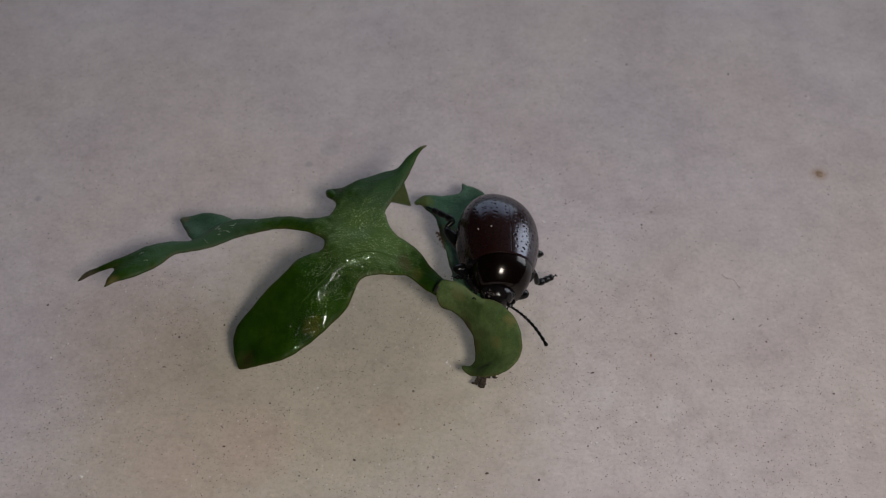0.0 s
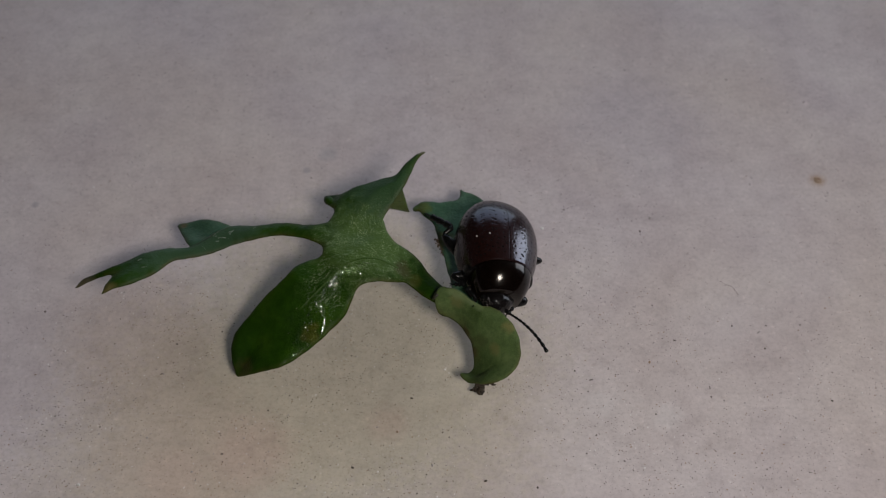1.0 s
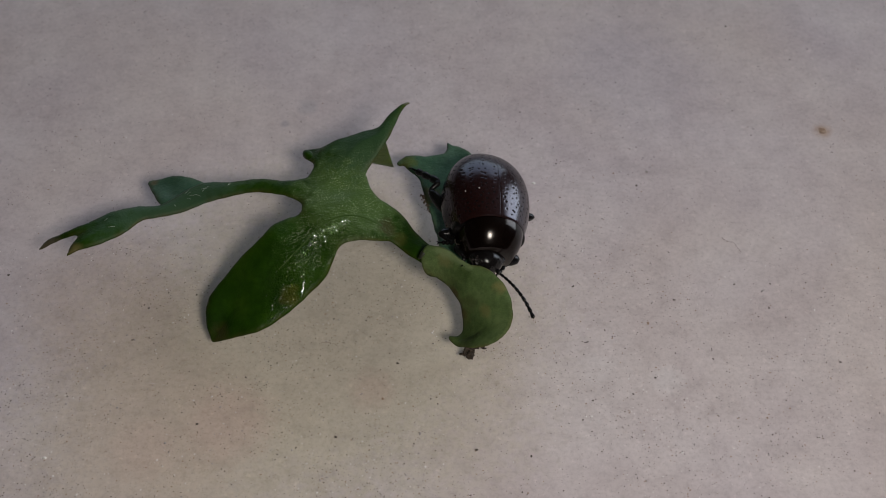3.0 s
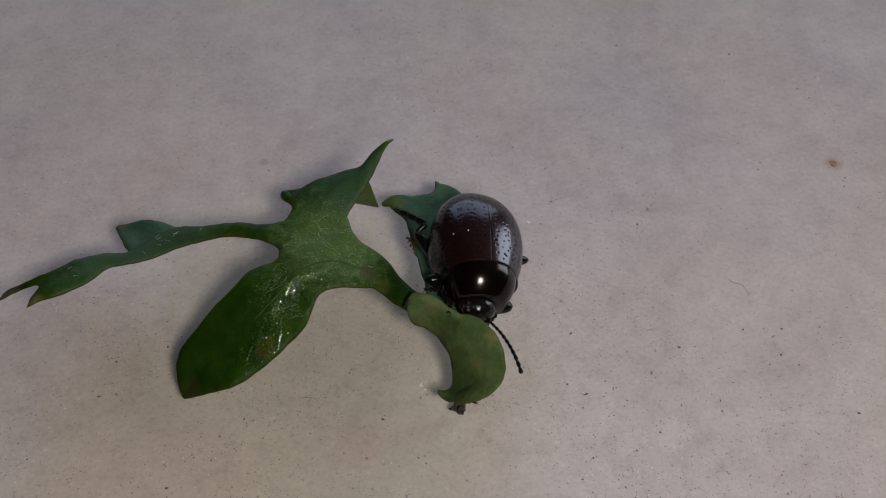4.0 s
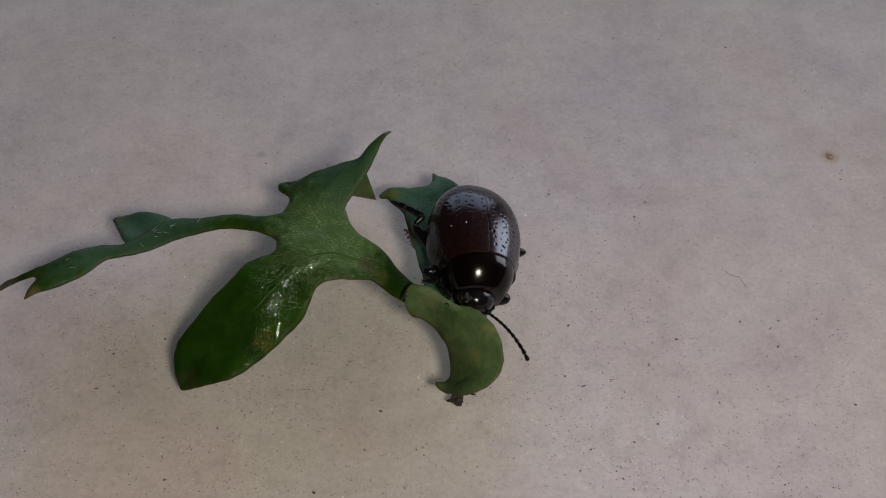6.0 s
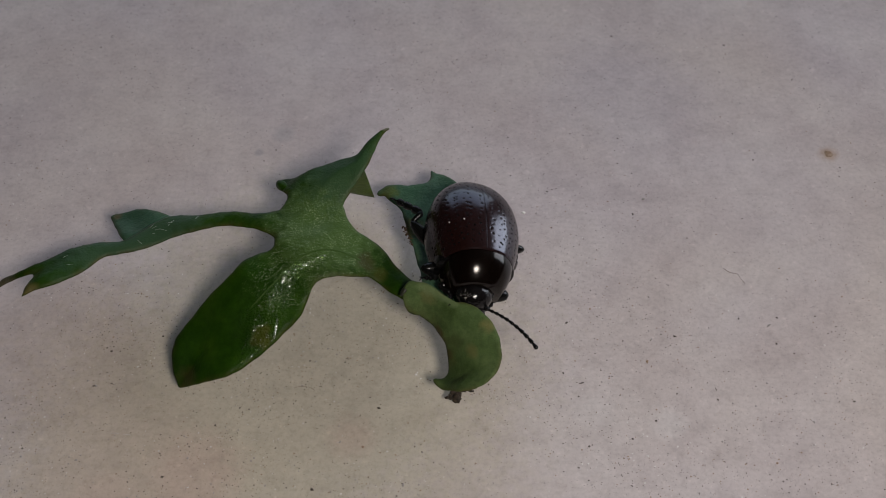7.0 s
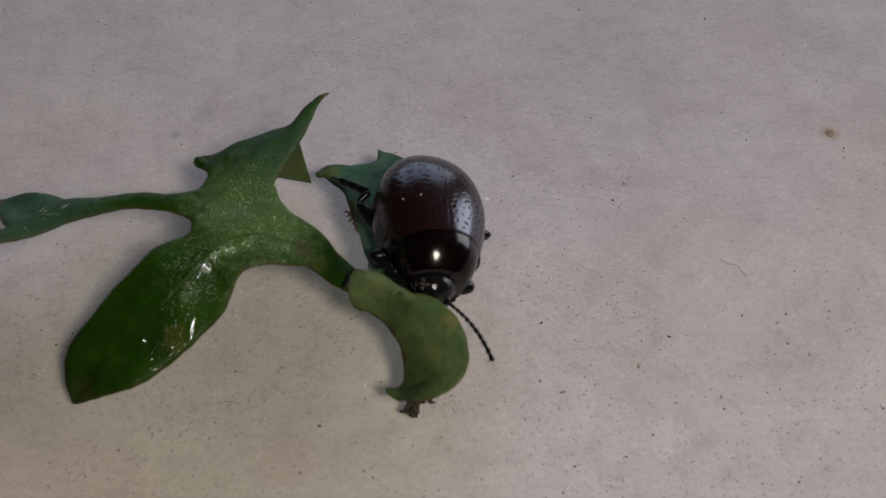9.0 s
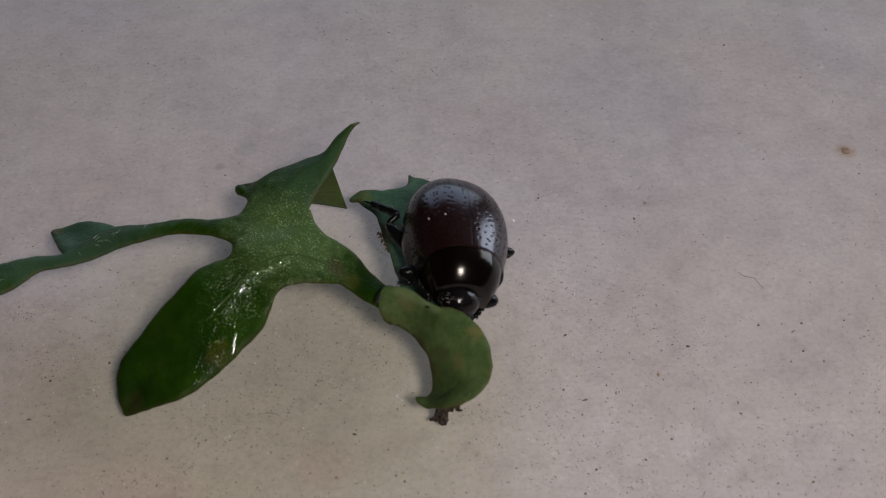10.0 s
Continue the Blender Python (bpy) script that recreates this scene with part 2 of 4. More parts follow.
DIRT = plain_material("dark_grit", (0.026, 0.021, 0.018), (0.14, 0.11, 0.09), 0.8, 3.0)
RUST = plain_material("rust_brown", (0.20, 0.12, 0.07), (0.36, 0.27, 0.20), 0.85, 3.0)
QUARTZ = plain_material("white_grain", (0.60, 0.58, 0.56), (0.78, 0.76, 0.74), 0.25, 5.0)
PALE = plain_material("pale_mineral", (0.47, 0.42, 0.38), (0.54, 0.48, 0.44), 0.5, 3.0, relief=0)
GREYDOT = plain_material("grey_dust_and_glint", (0.24, 0.215, 0.21), (0.36, 0.325, 0.315), 0.6, 3.0, relief=0)
FIBRE = plain_material("fibre", (0.16, 0.12, 0.10), (0.26, 0.21, 0.18), 0.7)
HAIR = plain_material("white_hair", (0.45, 0.48, 0.42), (0.6, 0.62, 0.55), 0.5, relief=0)
# very dark, so the added walls hardly show in the beetle's gloss
PLASTER = plain_material("plaster", (0.030, 0.028, 0.027), (0.045, 0.043, 0.041), 0.9, 0.02, relief=0)
FRAME = plain_material("painted_frame", (0.68, 0.67, 0.65), (0.76, 0.75, 0.73), 0.5, 0.02, relief=0)


def water_material():
    mat, tree, bsdf = shader("water", 0.06, ior=1.38)
    bsdf.inputs["Transmission Weight"].default_value = 1.0
    return mat


WATER = water_material()
DARK_NOTCH = plain_material("dark_notch_green", (0.008, 0.010, 0.004), (0.018, 0.020, 0.008), 0.5)


# ---- mesh helpers ----
def mesh_of(name, verts, faces, mat, unit=MM):
    me = bpy.data.meshes.new(name)
    me.from_pydata([tuple(c * unit for c in v) for v in verts], [], [tuple(f) for f in faces])
    me.materials.append(mat)
    me.polygons.foreach_set("use_smooth", [True] * len(me.polygons))
    me.update()
    return me


def part(name, shape, mat, parent=None, label="", unit=MM):
    """One mesh object from (verts, faces), under its thing."""
    ob = new(name, mesh_of(name, *shape, mat, unit))
    if parent:
        ob.parent = parent
    if label:
        ob["label"] = label
    return ob


def joined(*shapes):
    verts, faces = [], []
    for v, f in shapes:
        n = len(verts)
        verts += [tuple(p) for p in v]
        faces += [tuple(i + n for i in q) for q in f]
    return verts, faces


def box(x0, y0, z0, x1, y1, z1):
    v = [(x, y, z) for z in (z0, z1) for y in (y0, y1) for x in (x0, x1)]
    return v, [(0, 2, 3, 1), (4, 5, 7, 6), (0, 1, 5, 4), (2, 6, 7, 3), (0, 4, 6, 2), (1, 3, 7, 5)]


def smooth_path(points, steps=6):
    """Catmull-Rom through rows of numbers."""
    p = np.array(points, float)
    p = np.vstack([2 * p[0] - p[1], p, 2 * p[-1] - p[-2]])
    out = []
    for i in range(1, len(p) - 2):
        for s in np.arange(steps) / steps:
            a, b, c, d = p[i - 1:i + 3]
            out.append(0.5 * (2 * b + (c - a) * s + (2 * a - 5 * b + 4 * c - d) * s**2 + (3 * b - a - 3 * c + d) * s**3))
    return np.array(out + [p[-2]])


def tube(points, radii, sides=10, flat=1.0):
    """A closed tapered tube along points; flat squeezes it along its own up."""
    p, r = np.array(points, float), np.array(radii, float)
    t = np.gradient(p, axis=0)
    t /= np.linalg.norm(t, axis=1, keepdims=True) + 1e-12
    up = np.array([0.0, 0.0, 1.0]) if abs(t[0][2]) < 0.9 else np.array([0.0, 1.0, 0.0])
    verts, faces = [], []
    for q, d, w in zip(p, t, r):
        a = np.cross(d, up)
        a /= np.linalg.norm(a) + 1e-12
        up = np.cross(a, d)
        for k in range(sides):
            g = 2 * math.pi * k / sides
            verts.append(q + w * (math.cos(g) * a + math.sin(g) * flat * up))
    n = len(p)
    for i in range(n - 1):
        for k in range(sides):
            j = (k + 1) % sides
            faces.append((i * sides + k, i * sides + j, (i + 1) * sides + j, (i + 1) * sides + k))
    verts += [p[0] - t[0] * r[0] * 0.4, p[-1] + t[-1] * r[-1] * 0.4]
    a, b = len(verts) - 2, len(verts) - 1
    for k in range(sides):
        j = (k + 1) % sides
        faces += [(a, j, k), (b, (n - 1) * sides + k, (n - 1) * sides + j)]
    return verts, [f[::-1] for f in faces]


def ball(c, r, seg=20, rings=12, rough=0.0, seed=0):
    """An ellipsoid, uneven by rough."""
    rng = np.random.default_rng(seed)
    bumps = rng.normal(size=(6, 4))
    verts, faces = [], []
    for i in range(rings + 1):
        for k in range(seg):
            th, ph = math.pi * i / rings, 2 * math.pi * k / seg
            d = np.array([math.sin(th) * math.cos(ph), math.sin(th) * math.sin(ph), math.cos(th)])
            s = 1 + rough * sum(math.sin(3 * (b[:3] @ d) + b[3]) for b in bumps) / 3
            verts.append(np.array(c) + np.array(r) * d * s)
    for i in range(rings):
        for k in range(seg):
            j = (k + 1) % seg
            faces.append((i * seg + k, (i + 1) * seg + k, (i + 1) * seg + j, i * seg + j))
    return verts, faces


# ---- the unseen room, added to close the place ----
def room():
    h, w, th = 2.4, 2.6, 0.12
    floor = part("floor", box(-w - th, -w - th, -0.08, w + th, w + th, 0.0), STONE, unit=1.0)
    tagged(floor, "pale greyish pink stone floor with fine dark grit", "floor", kind="structure")
    walls = {
        "wall_north": [box(-w, w, 0, w, w + th, 0.2), box(-w, w, 2.0, w, w + th, h), box(-w, w, 0.2, -1.6, w + th, 2.0), box(1.6, w, 0.2, w, w + th, 2.0)],
        "wall_south": [box(-w, -w - th, 0, w, -w, h)],
        "wall_west": [box(-w - th, -w - th, 0, -w, w + th, h)],
        "wall_east": [box(w, -w - th, 0, w + th, w + th, 0.2), box(w, -w - th, 2.1, w + th, w + th, h),
                      box(w, -w - th, 0.2, w + th, 0.15, 2.1), box(w, 2.25, 0.2, w + th, w + th, 2.1)],
    }
    for name, boxes in walls.items():
        tagged(part(name, joined(*boxes), PLASTER, unit=1.0), "unseen dark grey wall added to close the place and dim reflections", "wall", kind="structure")
    tagged(part("ceiling", box(-w - th, -w - th, h, w + th, w + th, h + 0.1), PLASTER, unit=1.0), "unseen dark grey ceiling added to dim reflections", "ceiling", kind="structure")
    bars = [box(w + 0.03, 0.15, 0.2, w + 0.09, 2.25, 0.26), box(w + 0.03, 0.15, 2.04, w + 0.09, 2.25, 2.1),
            box(w + 0.03, 0.15, 0.26, w + 0.09, 0.21, 2.04), box(w + 0.03, 2.19, 0.26, w + 0.09, 2.25, 2.04)]
    win = part("window_1", joined(*bars), FRAME, unit=1.0)
    tagged(win, "white painted window frame open to daylight", "window", kind="structure")
    sill = [box(-1.6, w + 0.03, 0.2, 1.6, w + 0.09, 0.26), box(-1.6, w + 0.03, 1.94, 1.6, w + 0.09, 2.0),
            box(-1.6, w + 0.03, 0.26, -1.54, w + 0.09, 1.94), box(1.54, w + 0.03, 0.26, 1.6, w + 0.09, 1.94)]
    tagged(part("window_2", joined(*sill), FRAME, unit=1.0), "white painted window frame open to daylight", "window", kind="structure")


room()


# ---- the leaf ----
# rows along each lobe's middle, in millimetres: x, y, height, half width, half the rise from its right to its left edge
LOBE = [(-4.84, -3.95, 5.6, 2.04, 0), (-5.8, -5.34, 5.4, 1.28, -0.2), (-7.34, -6.3, 5, 2.06, -0.4), (-7.62, -6.78, 4.6, 2.13, -0.5), (-8.98, -7.72, 4, 2.18, -0.5), (-10.0, -8.33, 3.3, 2.11, -0.4), (-10.88, -8.71, 2.5, 1.66, -0.2), (-11.42, -9.4, 1.8, 0.8, 0), (-11.75, -9.68, 1.45, 0.45, 0), (-12.08, -9.98, 1.15, 0.02, 0)]
LOBE_CORNER = [(-11.00, -8.50, 2.2, 0.95, 0), (-11.44, -8.95, 1.75, 0.84, 0), (-11.76, -9.46, 1.4, 0.42, 0), (-12.08, -9.97, 1.12, 0.02, 0)]
CREST = [(-5.07, -2.3, 5.4, 1.68, 0), (-5.19, -1.44, 5.6, 1.58, 0), (-4.69, -0.58, 5.9, 1.42, 0), (-3.91, 0.06, 6.4, 1.18, 0), (-2.75, 0.52, 7.0, 0.6, 0), (-2.06, 1.34, 7.4, 0.33, 0), (-1.5, 1.95, 7.65, 0.17, 0), (-1.02, 2.28, 7.7, 0.07, 0)]
HOOK = [(-5.02, 0.09, 5.9, 0.96, 0), (-6.05, 0.13, 5.5, 0.71, 0), (-6.75, 0.58, 5.05, 0.50, 0), (-7.12, 0.86, 4.82, 0.30, 0)]
ARM = [(-6.53, -2.51, 5.4, 0.99, 0), (-8.23, -2.13, 5.3, 0.55, 0), (-9.61, -1.73, 5.1, 0.49, 0), (-11.46, -1.84, 4.9, 0.55, 0), (-13.08, -2.02, 4.7, 0.77, 0), (-15.24, -3.16, 4.6, 0.46, 0), (-16.61, -3.4, 4.6, 0.55, 0), (-17.79, -4.22, 4.7, 0.82, 0), (-18.8, -5.0, 4.7, 0.7, 0), (-19.6, -5.6, 4.7, 0.44, 0), (-20.2, -6.3, 4.6, 0.05, 0)]
ARM_TIP = [(-18.1, -3.8, 4.8, 0.37, 0), (-19.4, -4.4, 4.6, 0.32, 0), (-20.7, -4.6, 4.2, 0.23, 0), (-21.8, -4.6, 3.6, 0.21, 0), (-22.4, -4.8, 3.0, 0.07, 0)]
ARM_FLAP = [(-12.4, -1.85, 4.6, 0.25, 0), (-13.4, -1.5, 4.4, 0.48, 0), (-14.5, -1.1, 4.1, 0.80, 0), (-15.4, -0.75, 3.6, 0.80, 0), (-16.45, -0.1, 3.1, 0.12, 0)]
FLAP_EDGE = [(-16.45, -0.1, 3.1, 0.1, 0), (-15.75, -1.1, 3.7, 0.32, 0), (-15.1, -2.3, 4.3, 0.5, 0), (-14.2, -2.4, 4.4, 0.4, 0)]
STALK = [(-5.38, -4.25, 5.6, 1.71, 0), (-3.43, -4.45, 5.3, 1.48, 0), (-2.27, -4.59, 4.9, 1.09, 0), (-1.39, -5.2, 4.6, 0.73, 0), (-0.51, -6.02, 4.5, 0.68, 0), (0.15, -6.5, 4.3, 0.5, 0)]
BENT = [(0.12, -6.87, 4.5, 0.53, 0.6), (0.7, -7.05, 4.4, 0.5, 0.8), (1.39, -7.58, 4.25, 0.42, 1.0), (2.11, -8.24, 4.1, 0.62, 1.1), (2.84, -8.89, 3.9, 1.05, 1.1), (3.24, -9.87, 3.6, 1.31, 1.0), (3.1, -10.58, 2.9, 1.3, 0.8), (2.43, -10.7, 2.0, 0.84, 0.4), (1.83, -10.65, 1.6, 0.5, 0.2), (1.29, -10.44, 1.5, 0.19, 0.05)]
BACK = [(2.05, -7.1, 4.0, 0.6, 0), (1.5, -5.8, 3.9, 0.8, 0), (1.4, -4.3, 3.5, 0.91, 0), (1.2, -2.3, 3.3, 1.11, 0), (1.0, -0.6, 3.2, 1.32, 0), (0.9, 0.8, 3.0, 1.35, 0)]
BACK_TIP = [(0.5, 1.0, 3.0, 0.79, 0), (-0.5, 1.3, 3.0, 0.74, 0), (-1.1, 1.6, 3.0, 0.46, 0), (-1.6, 1.6, 2.7, 0.25, 0)]
BACK_HORN = [(2.2, 1.2, 2.9, 1.10, 0), (1.85, 2.25, 2.8, 0.66, 0), (1.40, 3.05, 2.7, 0.17, 0), (1.24, 3.35, 2.7, 0.02, 0)]


def lamina(name, mat, parent, label, lobes, **more):
    """A blade part; its margin attribute runs to 1 at the very edge."""
    verts, faces, rims = sheet(lobes, **more)
    ob = part(name, (verts, faces), mat, parent, label)
    ob.data.attributes.new("margin", "FLOAT", "POINT").data.foreach_set("value", rims)
    return ob


BLADE = [LOBE, LOBE_CORNER, CREST, HOOK, ARM, ARM_TIP, STALK]


def field(rows, x, y, bulge=0.0):
    """How far outside a lobe each place lies, and the lobe's height there."""
    p = smooth_path(rows, 6)
    best, high, share = np.full(x.shape, 1e9), np.zeros(x.shape), np.full(x.shape, 1e-30)
    for a, b in zip(p[:-1], p[1:]):
        d = b[:2] - a[:2]
        n = math.hypot(*d) + 1e-9
        s = np.clip(((x - a[0]) * d[0] + (y - a[1]) * d[1]) / n**2, 0, 1)
        side = (d[0] * (y - a[1]) - d[1] * (x - a[0])) / n
        w = np.maximum(a[3] + (b[3] - a[3]) * s, 0.02)
        out = np.hypot(x - a[0] - s * d[0], y - a[1] - s * d[1]) - w
        off = np.clip(side / np.maximum(w, 0.15), -1.3, 1.3)
        z = a[2] + (b[2] - a[2]) * s + (a[4] + (b[4] - a[4]) * s) * off + bulge * (1 - np.minimum(off**2, 1))
        best = np.minimum(best, out)
        k = np.exp(-np.clip(out, -4, 8) / 0.16)
        high, share = high + k * z, share + k
    return best, high / share


def surface(lobes, x, y, camber=0.0, wave=0.05, fillet=0.22, seed=1, bulge=0.0):
    """Distance outside the smooth union of the lobes, with an uneven margin, and its height."""
    jx = 0.022 * np.sin(3.1 * y + seed) + 0.012 * np.sin(7.7 * y + 2.1 * x)
    jy = 0.022 * np.sin(2.7 * x + 2 * seed) + 0.012 * np.sin(8.3 * x - 1.7 * y)
    each = [field(r, x + jx, y + jy, bulge) for r in lobes]
    out = -fillet * np.log(sum(np.exp(-np.clip(d, -8, 8) / fillet) for d, _ in each))
    weight = [np.exp(-np.clip(d, -3, 8) / 0.45) for d, _ in each]
    z = sum(w * h for w, (_, h) in zip(weight, each)) / sum(weight)
    z = z + wave * (np.sin(1.3 * x + seed) * np.cos(1.1 * y) + 0.4 * np.sin(2.9 * x - 2.2 * y + seed))
    return out, z - camber * np.exp(np.clip(out, -9, 0) / 0.9)


def sheet(lobes, cell=0.11, thick=0.22, **more):
    """A leaf blade: the smooth union of its lobes, rounded and thin at the margin."""
    flat = np.vstack([np.array(r, float) for r in lobes])
    x0, y0 = (flat[:, :2] - flat[:, 3:4]).min(0) - 0.6
    x1, y1 = (flat[:, :2] + flat[:, 3:4]).max(0) + 0.6
    x, y = np.meshgrid(np.arange(x0, x1, cell), np.arange(y0, y1, cell), indexing="ij")
    out, z = surface(lobes, x, y, **more)
    place, verts, faces, rims = {}, [], [], []

    def vertex(key, px, py, pz, po):
        if key not in place:
            inner = min(max(-po / 0.28, 0.0), 1.0)
            t = thick * math.sqrt(1 - (1 - inner) ** 2)
            place[key] = (len(verts), len(verts) + (1 if t > 0 else 0))
            verts.append((px, py, pz + t / 2))
            rims.append(math.exp(po / 0.10))
            if t > 0:
                verts.append((px, py, pz - t / 2))
                rims.append(math.exp(po / 0.10))
        return place[key]

    nx, ny = x.shape
    inside = out < 0
    touched = inside[:-1, :-1] | inside[1:, :-1] | inside[:-1, 1:] | inside[1:, 1:]
    for i, j in zip(*np.nonzero(touched)):
        ring = []
        corners = ((i, j), (i + 1, j), (i + 1, j + 1), (i, j + 1))
        for k in range(4):
            a, b = corners[k], corners[(k + 1) % 4]
            if inside[a]:
                ring.append(vertex(a, x[a], y[a], z[a], out[a]))
            if inside[a] != inside[b]:
                lo, hi = min(a, b), max(a, b)
                s = out[lo] / (out[lo] - out[hi])
                ring.append(vertex((lo, hi), *(g[lo] + (g[hi] - g[lo]) * s for g in (x, y, z)), 0.0))
        if len(ring) > 2:
            faces.append([r[0] for r in ring])
            faces.append([r[1] for r in reversed(ring)])
    faces = [f for f in faces if len(set(f)) == len(f)]
    return verts, faces, rims


def on_blade(x, y, **more):
    """The blade's upper face at places x, y."""
    x, y = np.atleast_1d(np.asarray(x, float)), np.atleast_1d(np.asarray(y, float))
    out, z = surface(BLADE, x, y, camber=0.22, **more)
    return out, z + 0.11


def rib(rows, radius):
    """A vein that just lifts out of the blade."""
    p = smooth_path(rows, 8)
    _, z = on_blade(p[:, 0], p[:, 1])
    r = radius * (1 - 0.7 * np.linspace(0, 1, len(p)))
    return tube(np.column_stack([p, z - 0.24 * r]), r, 12, 0.40)


def hanging_flap(n=18, m=22, thick=0.16):
    """The lobe that hangs from under the crest to just above the stone, with a square lower corner."""
    top_right, corner, low_left, top_left = (np.array(q) for q in ((-2.42, 0.35, 6.35), (-2.13, 3.32, 0.45), (-4.7, 3.80, 0.55), (-4.7, 0.2, 5.9)))
    face = np.zeros((n, m, 3))
    for i in range(n):
        for k in range(m):
            u, v = i / (n - 1), k / (m - 1)
            face[i, k] = (top_right * (1 - u) + top_left * u) * (1 - v) + (corner * (1 - u) + low_left * u) * v
            bow = math.sin(math.pi * v)
            face[i, k] += np.array((-0.10 * bow * (1 - u), 0.28 * bow, 0.10 * bow)) + np.array((0, -0.10, 0.22)) * math.sin(math.pi * u) * v
            face[i, k] += 0.03 * np.array((0, 1, 0)) * math.sin(5 * u + 3 * v)
    du, dv = np.gradient(face, axis=0), np.gradient(face, axis=1)
    normal = np.cross(du, dv)
    normal /= np.linalg.norm(normal, axis=-1, keepdims=True)
    edge = np.minimum.outer(np.minimum(np.arange(n), n), np.full(m, 9)) / 2.0
    swell = np.clip(np.minimum(edge, (m - 1 - np.arange(m))[None, :] / 2.0), 0.25, 1)[..., None]
    verts = list((face + normal * swell * thick / 2).reshape(-1, 3)) + list((face - normal * swell * thick / 2).reshape(-1, 3))
    faces, low = [], n * m
    for i in range(n - 1):
        for k in range(m - 1):
            q = (i * m + k, i * m + k + 1, (i + 1) * m + k + 1, (i + 1) * m + k)
            faces += [q[::-1], tuple(a + low for a in q)]
    ring = [k for k in range(m)] + [i * m + m - 1 for i in range(1, n)] + [(n - 1) * m + k for k in range(m - 2, -1, -1)] + [i * m for i in range(n - 2, 0, -1)]
    for a, b in zip(ring, ring[1:] + ring[:1]):
        faces.append((a, b, b + low, a + low))
    return verts, faces


def leaf():
    root = tagged(new("leaf"), "chewed lobed green leaf lying arched on the stone", "leaf")
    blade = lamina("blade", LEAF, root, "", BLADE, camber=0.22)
    part("midrib", rib([(-2.6, -4.9), (-4.2, -4.5), (-5.6, -4.9), (-7.0, -6.15), (-8.4, -7.4)], 0.09), MIDRIB, blade, "pale green midrib of the leaf")
    part("drooping_lobe", hanging_flap(), LEAF_THIN, root, "drooping yellowish green lobe tip")
    lamina("folded_lobe", LEAF_BLUE, root, "folded bluish green side lobe", [ARM_FLAP, FLAP_EDGE], wave=0.03)
    lamina("bent_lobe", LEAF_PALE, root, "bent paler lobe showing its matt underside", [BENT], wave=0.055, cell=0.08, bulge=0.4)
    lamina("back_lobe", LEAF_BLUE, root, "bluish green lobe under the beetle", [BACK, BACK_TIP, BACK_HORN], wave=0.04)
    part("joint", tube(smooth_path([(-0.52, -6.95, 4.72), (-0.32, -6.76, 4.92), (-0.12, -6.52, 4.98), (0.06, -6.36, 4.86)], 4), [0.05, 0.09, 0.12, 0.14, 0.15, 0.15, 0.15, 0.14, 0.13, 0.11, 0.09, 0.07, 0.04], 10, 0.55), DARK_NOTCH, root, "dark crease in the notch of the stalk")
    part("curled_margin", tube(smooth_path([(-7.28, 0.96, 4.72), (-7.10, 0.68, 4.86), (-6.86, 0.32, 4.96), (-6.62, 0.00, 5.02)], 4), [0.10, 0.18, 0.21, 0.23, 0.25, 0.26, 0.26, 0.26, 0.25, 0.24, 0.22, 0.18, 0.10], 14, 0.8), LEAF, root, "margin of the lobe curled under")
    rng = np.random.default_rng(11)
    lumps = []
    for k in range(60):
        heap = k % 4 == 3
        r = rng.uniform(0.05, 0.10) if heap else rng.uniform(0.06, 0.19)
        up = rng.uniform()
        mid = np.array((2.86 + 0.05 * (k % 3), -10.66, 1.50)) if heap else np.array((2.26 + 0.12 * up, -10.78 + 0.10 * up, 0.55 + 1.0 * up))
        place = mid + rng.normal(0, 1, 3) * (np.array((0.14, 0.06, 0.12)) if heap else np.array((0.15, 0.08, 0.10)))
        place[2] = max(place[2], r * 0.9)
        lumps.append(ball(place, (r, r * rng.uniform(0.5, 1), r * rng.uniform(0.5, 1)), 9, 6, 0.7, k))
    frass = []
    for k in range(46):
        u = rng.uniform()
        r = rng.uniform(0.025, 0.075)
        at = np.array((-0.22 + 0.34 * u, -1.15 - 1.35 * u, 3.22)) + rng.normal(0, 1, 3) * np.array((0.10, 0.10, 0.06))
        frass.append(ball(at, (r, r * rng.uniform(0.6, 1), r * rng.uniform(0.6, 1)), 8, 5, 0.6, k))
    part("gnawed_margin", joined(*frass), CRUMB, root, "gnawed brown crumbling margin of the lobe")
    part("withered_end", joined(*lumps), WITHERED, root, "crumpled dry brown end of the leaf")
    return root


leaf()


# ---- the beetle ----
# its own space in millimetres: y ahead, z up, x to its right, from the middle of the body
REST = pose(3.35 * MM, -3.95 * MM, 4.85 * MM, 0, -19, 181)


def outline(y):
    """Half width and height of the wing cases along the body."""
    t = np.clip((y + 4.1) / 5.75, 0, 1)
    rear = np.clip(t / 0.58, 0, 1)
    w = 2.5 * (1 - (1 - rear) ** 2.2) ** (1 / 2.1)
    w = np.where(t > 0.58, 2.5 - 0.52 * ((t - 0.58) / 0.42) ** 2, w)
    rise = np.clip(t / 0.62, 0, 1)
    h = 2.35 * (1 - (1 - rise) ** 2.1) ** (1 / 2.0)
    h = np.where(t > 0.62, 2.35 - 0.22 * ((t - 0.62) / 0.38) ** 2, h)
    return w, h


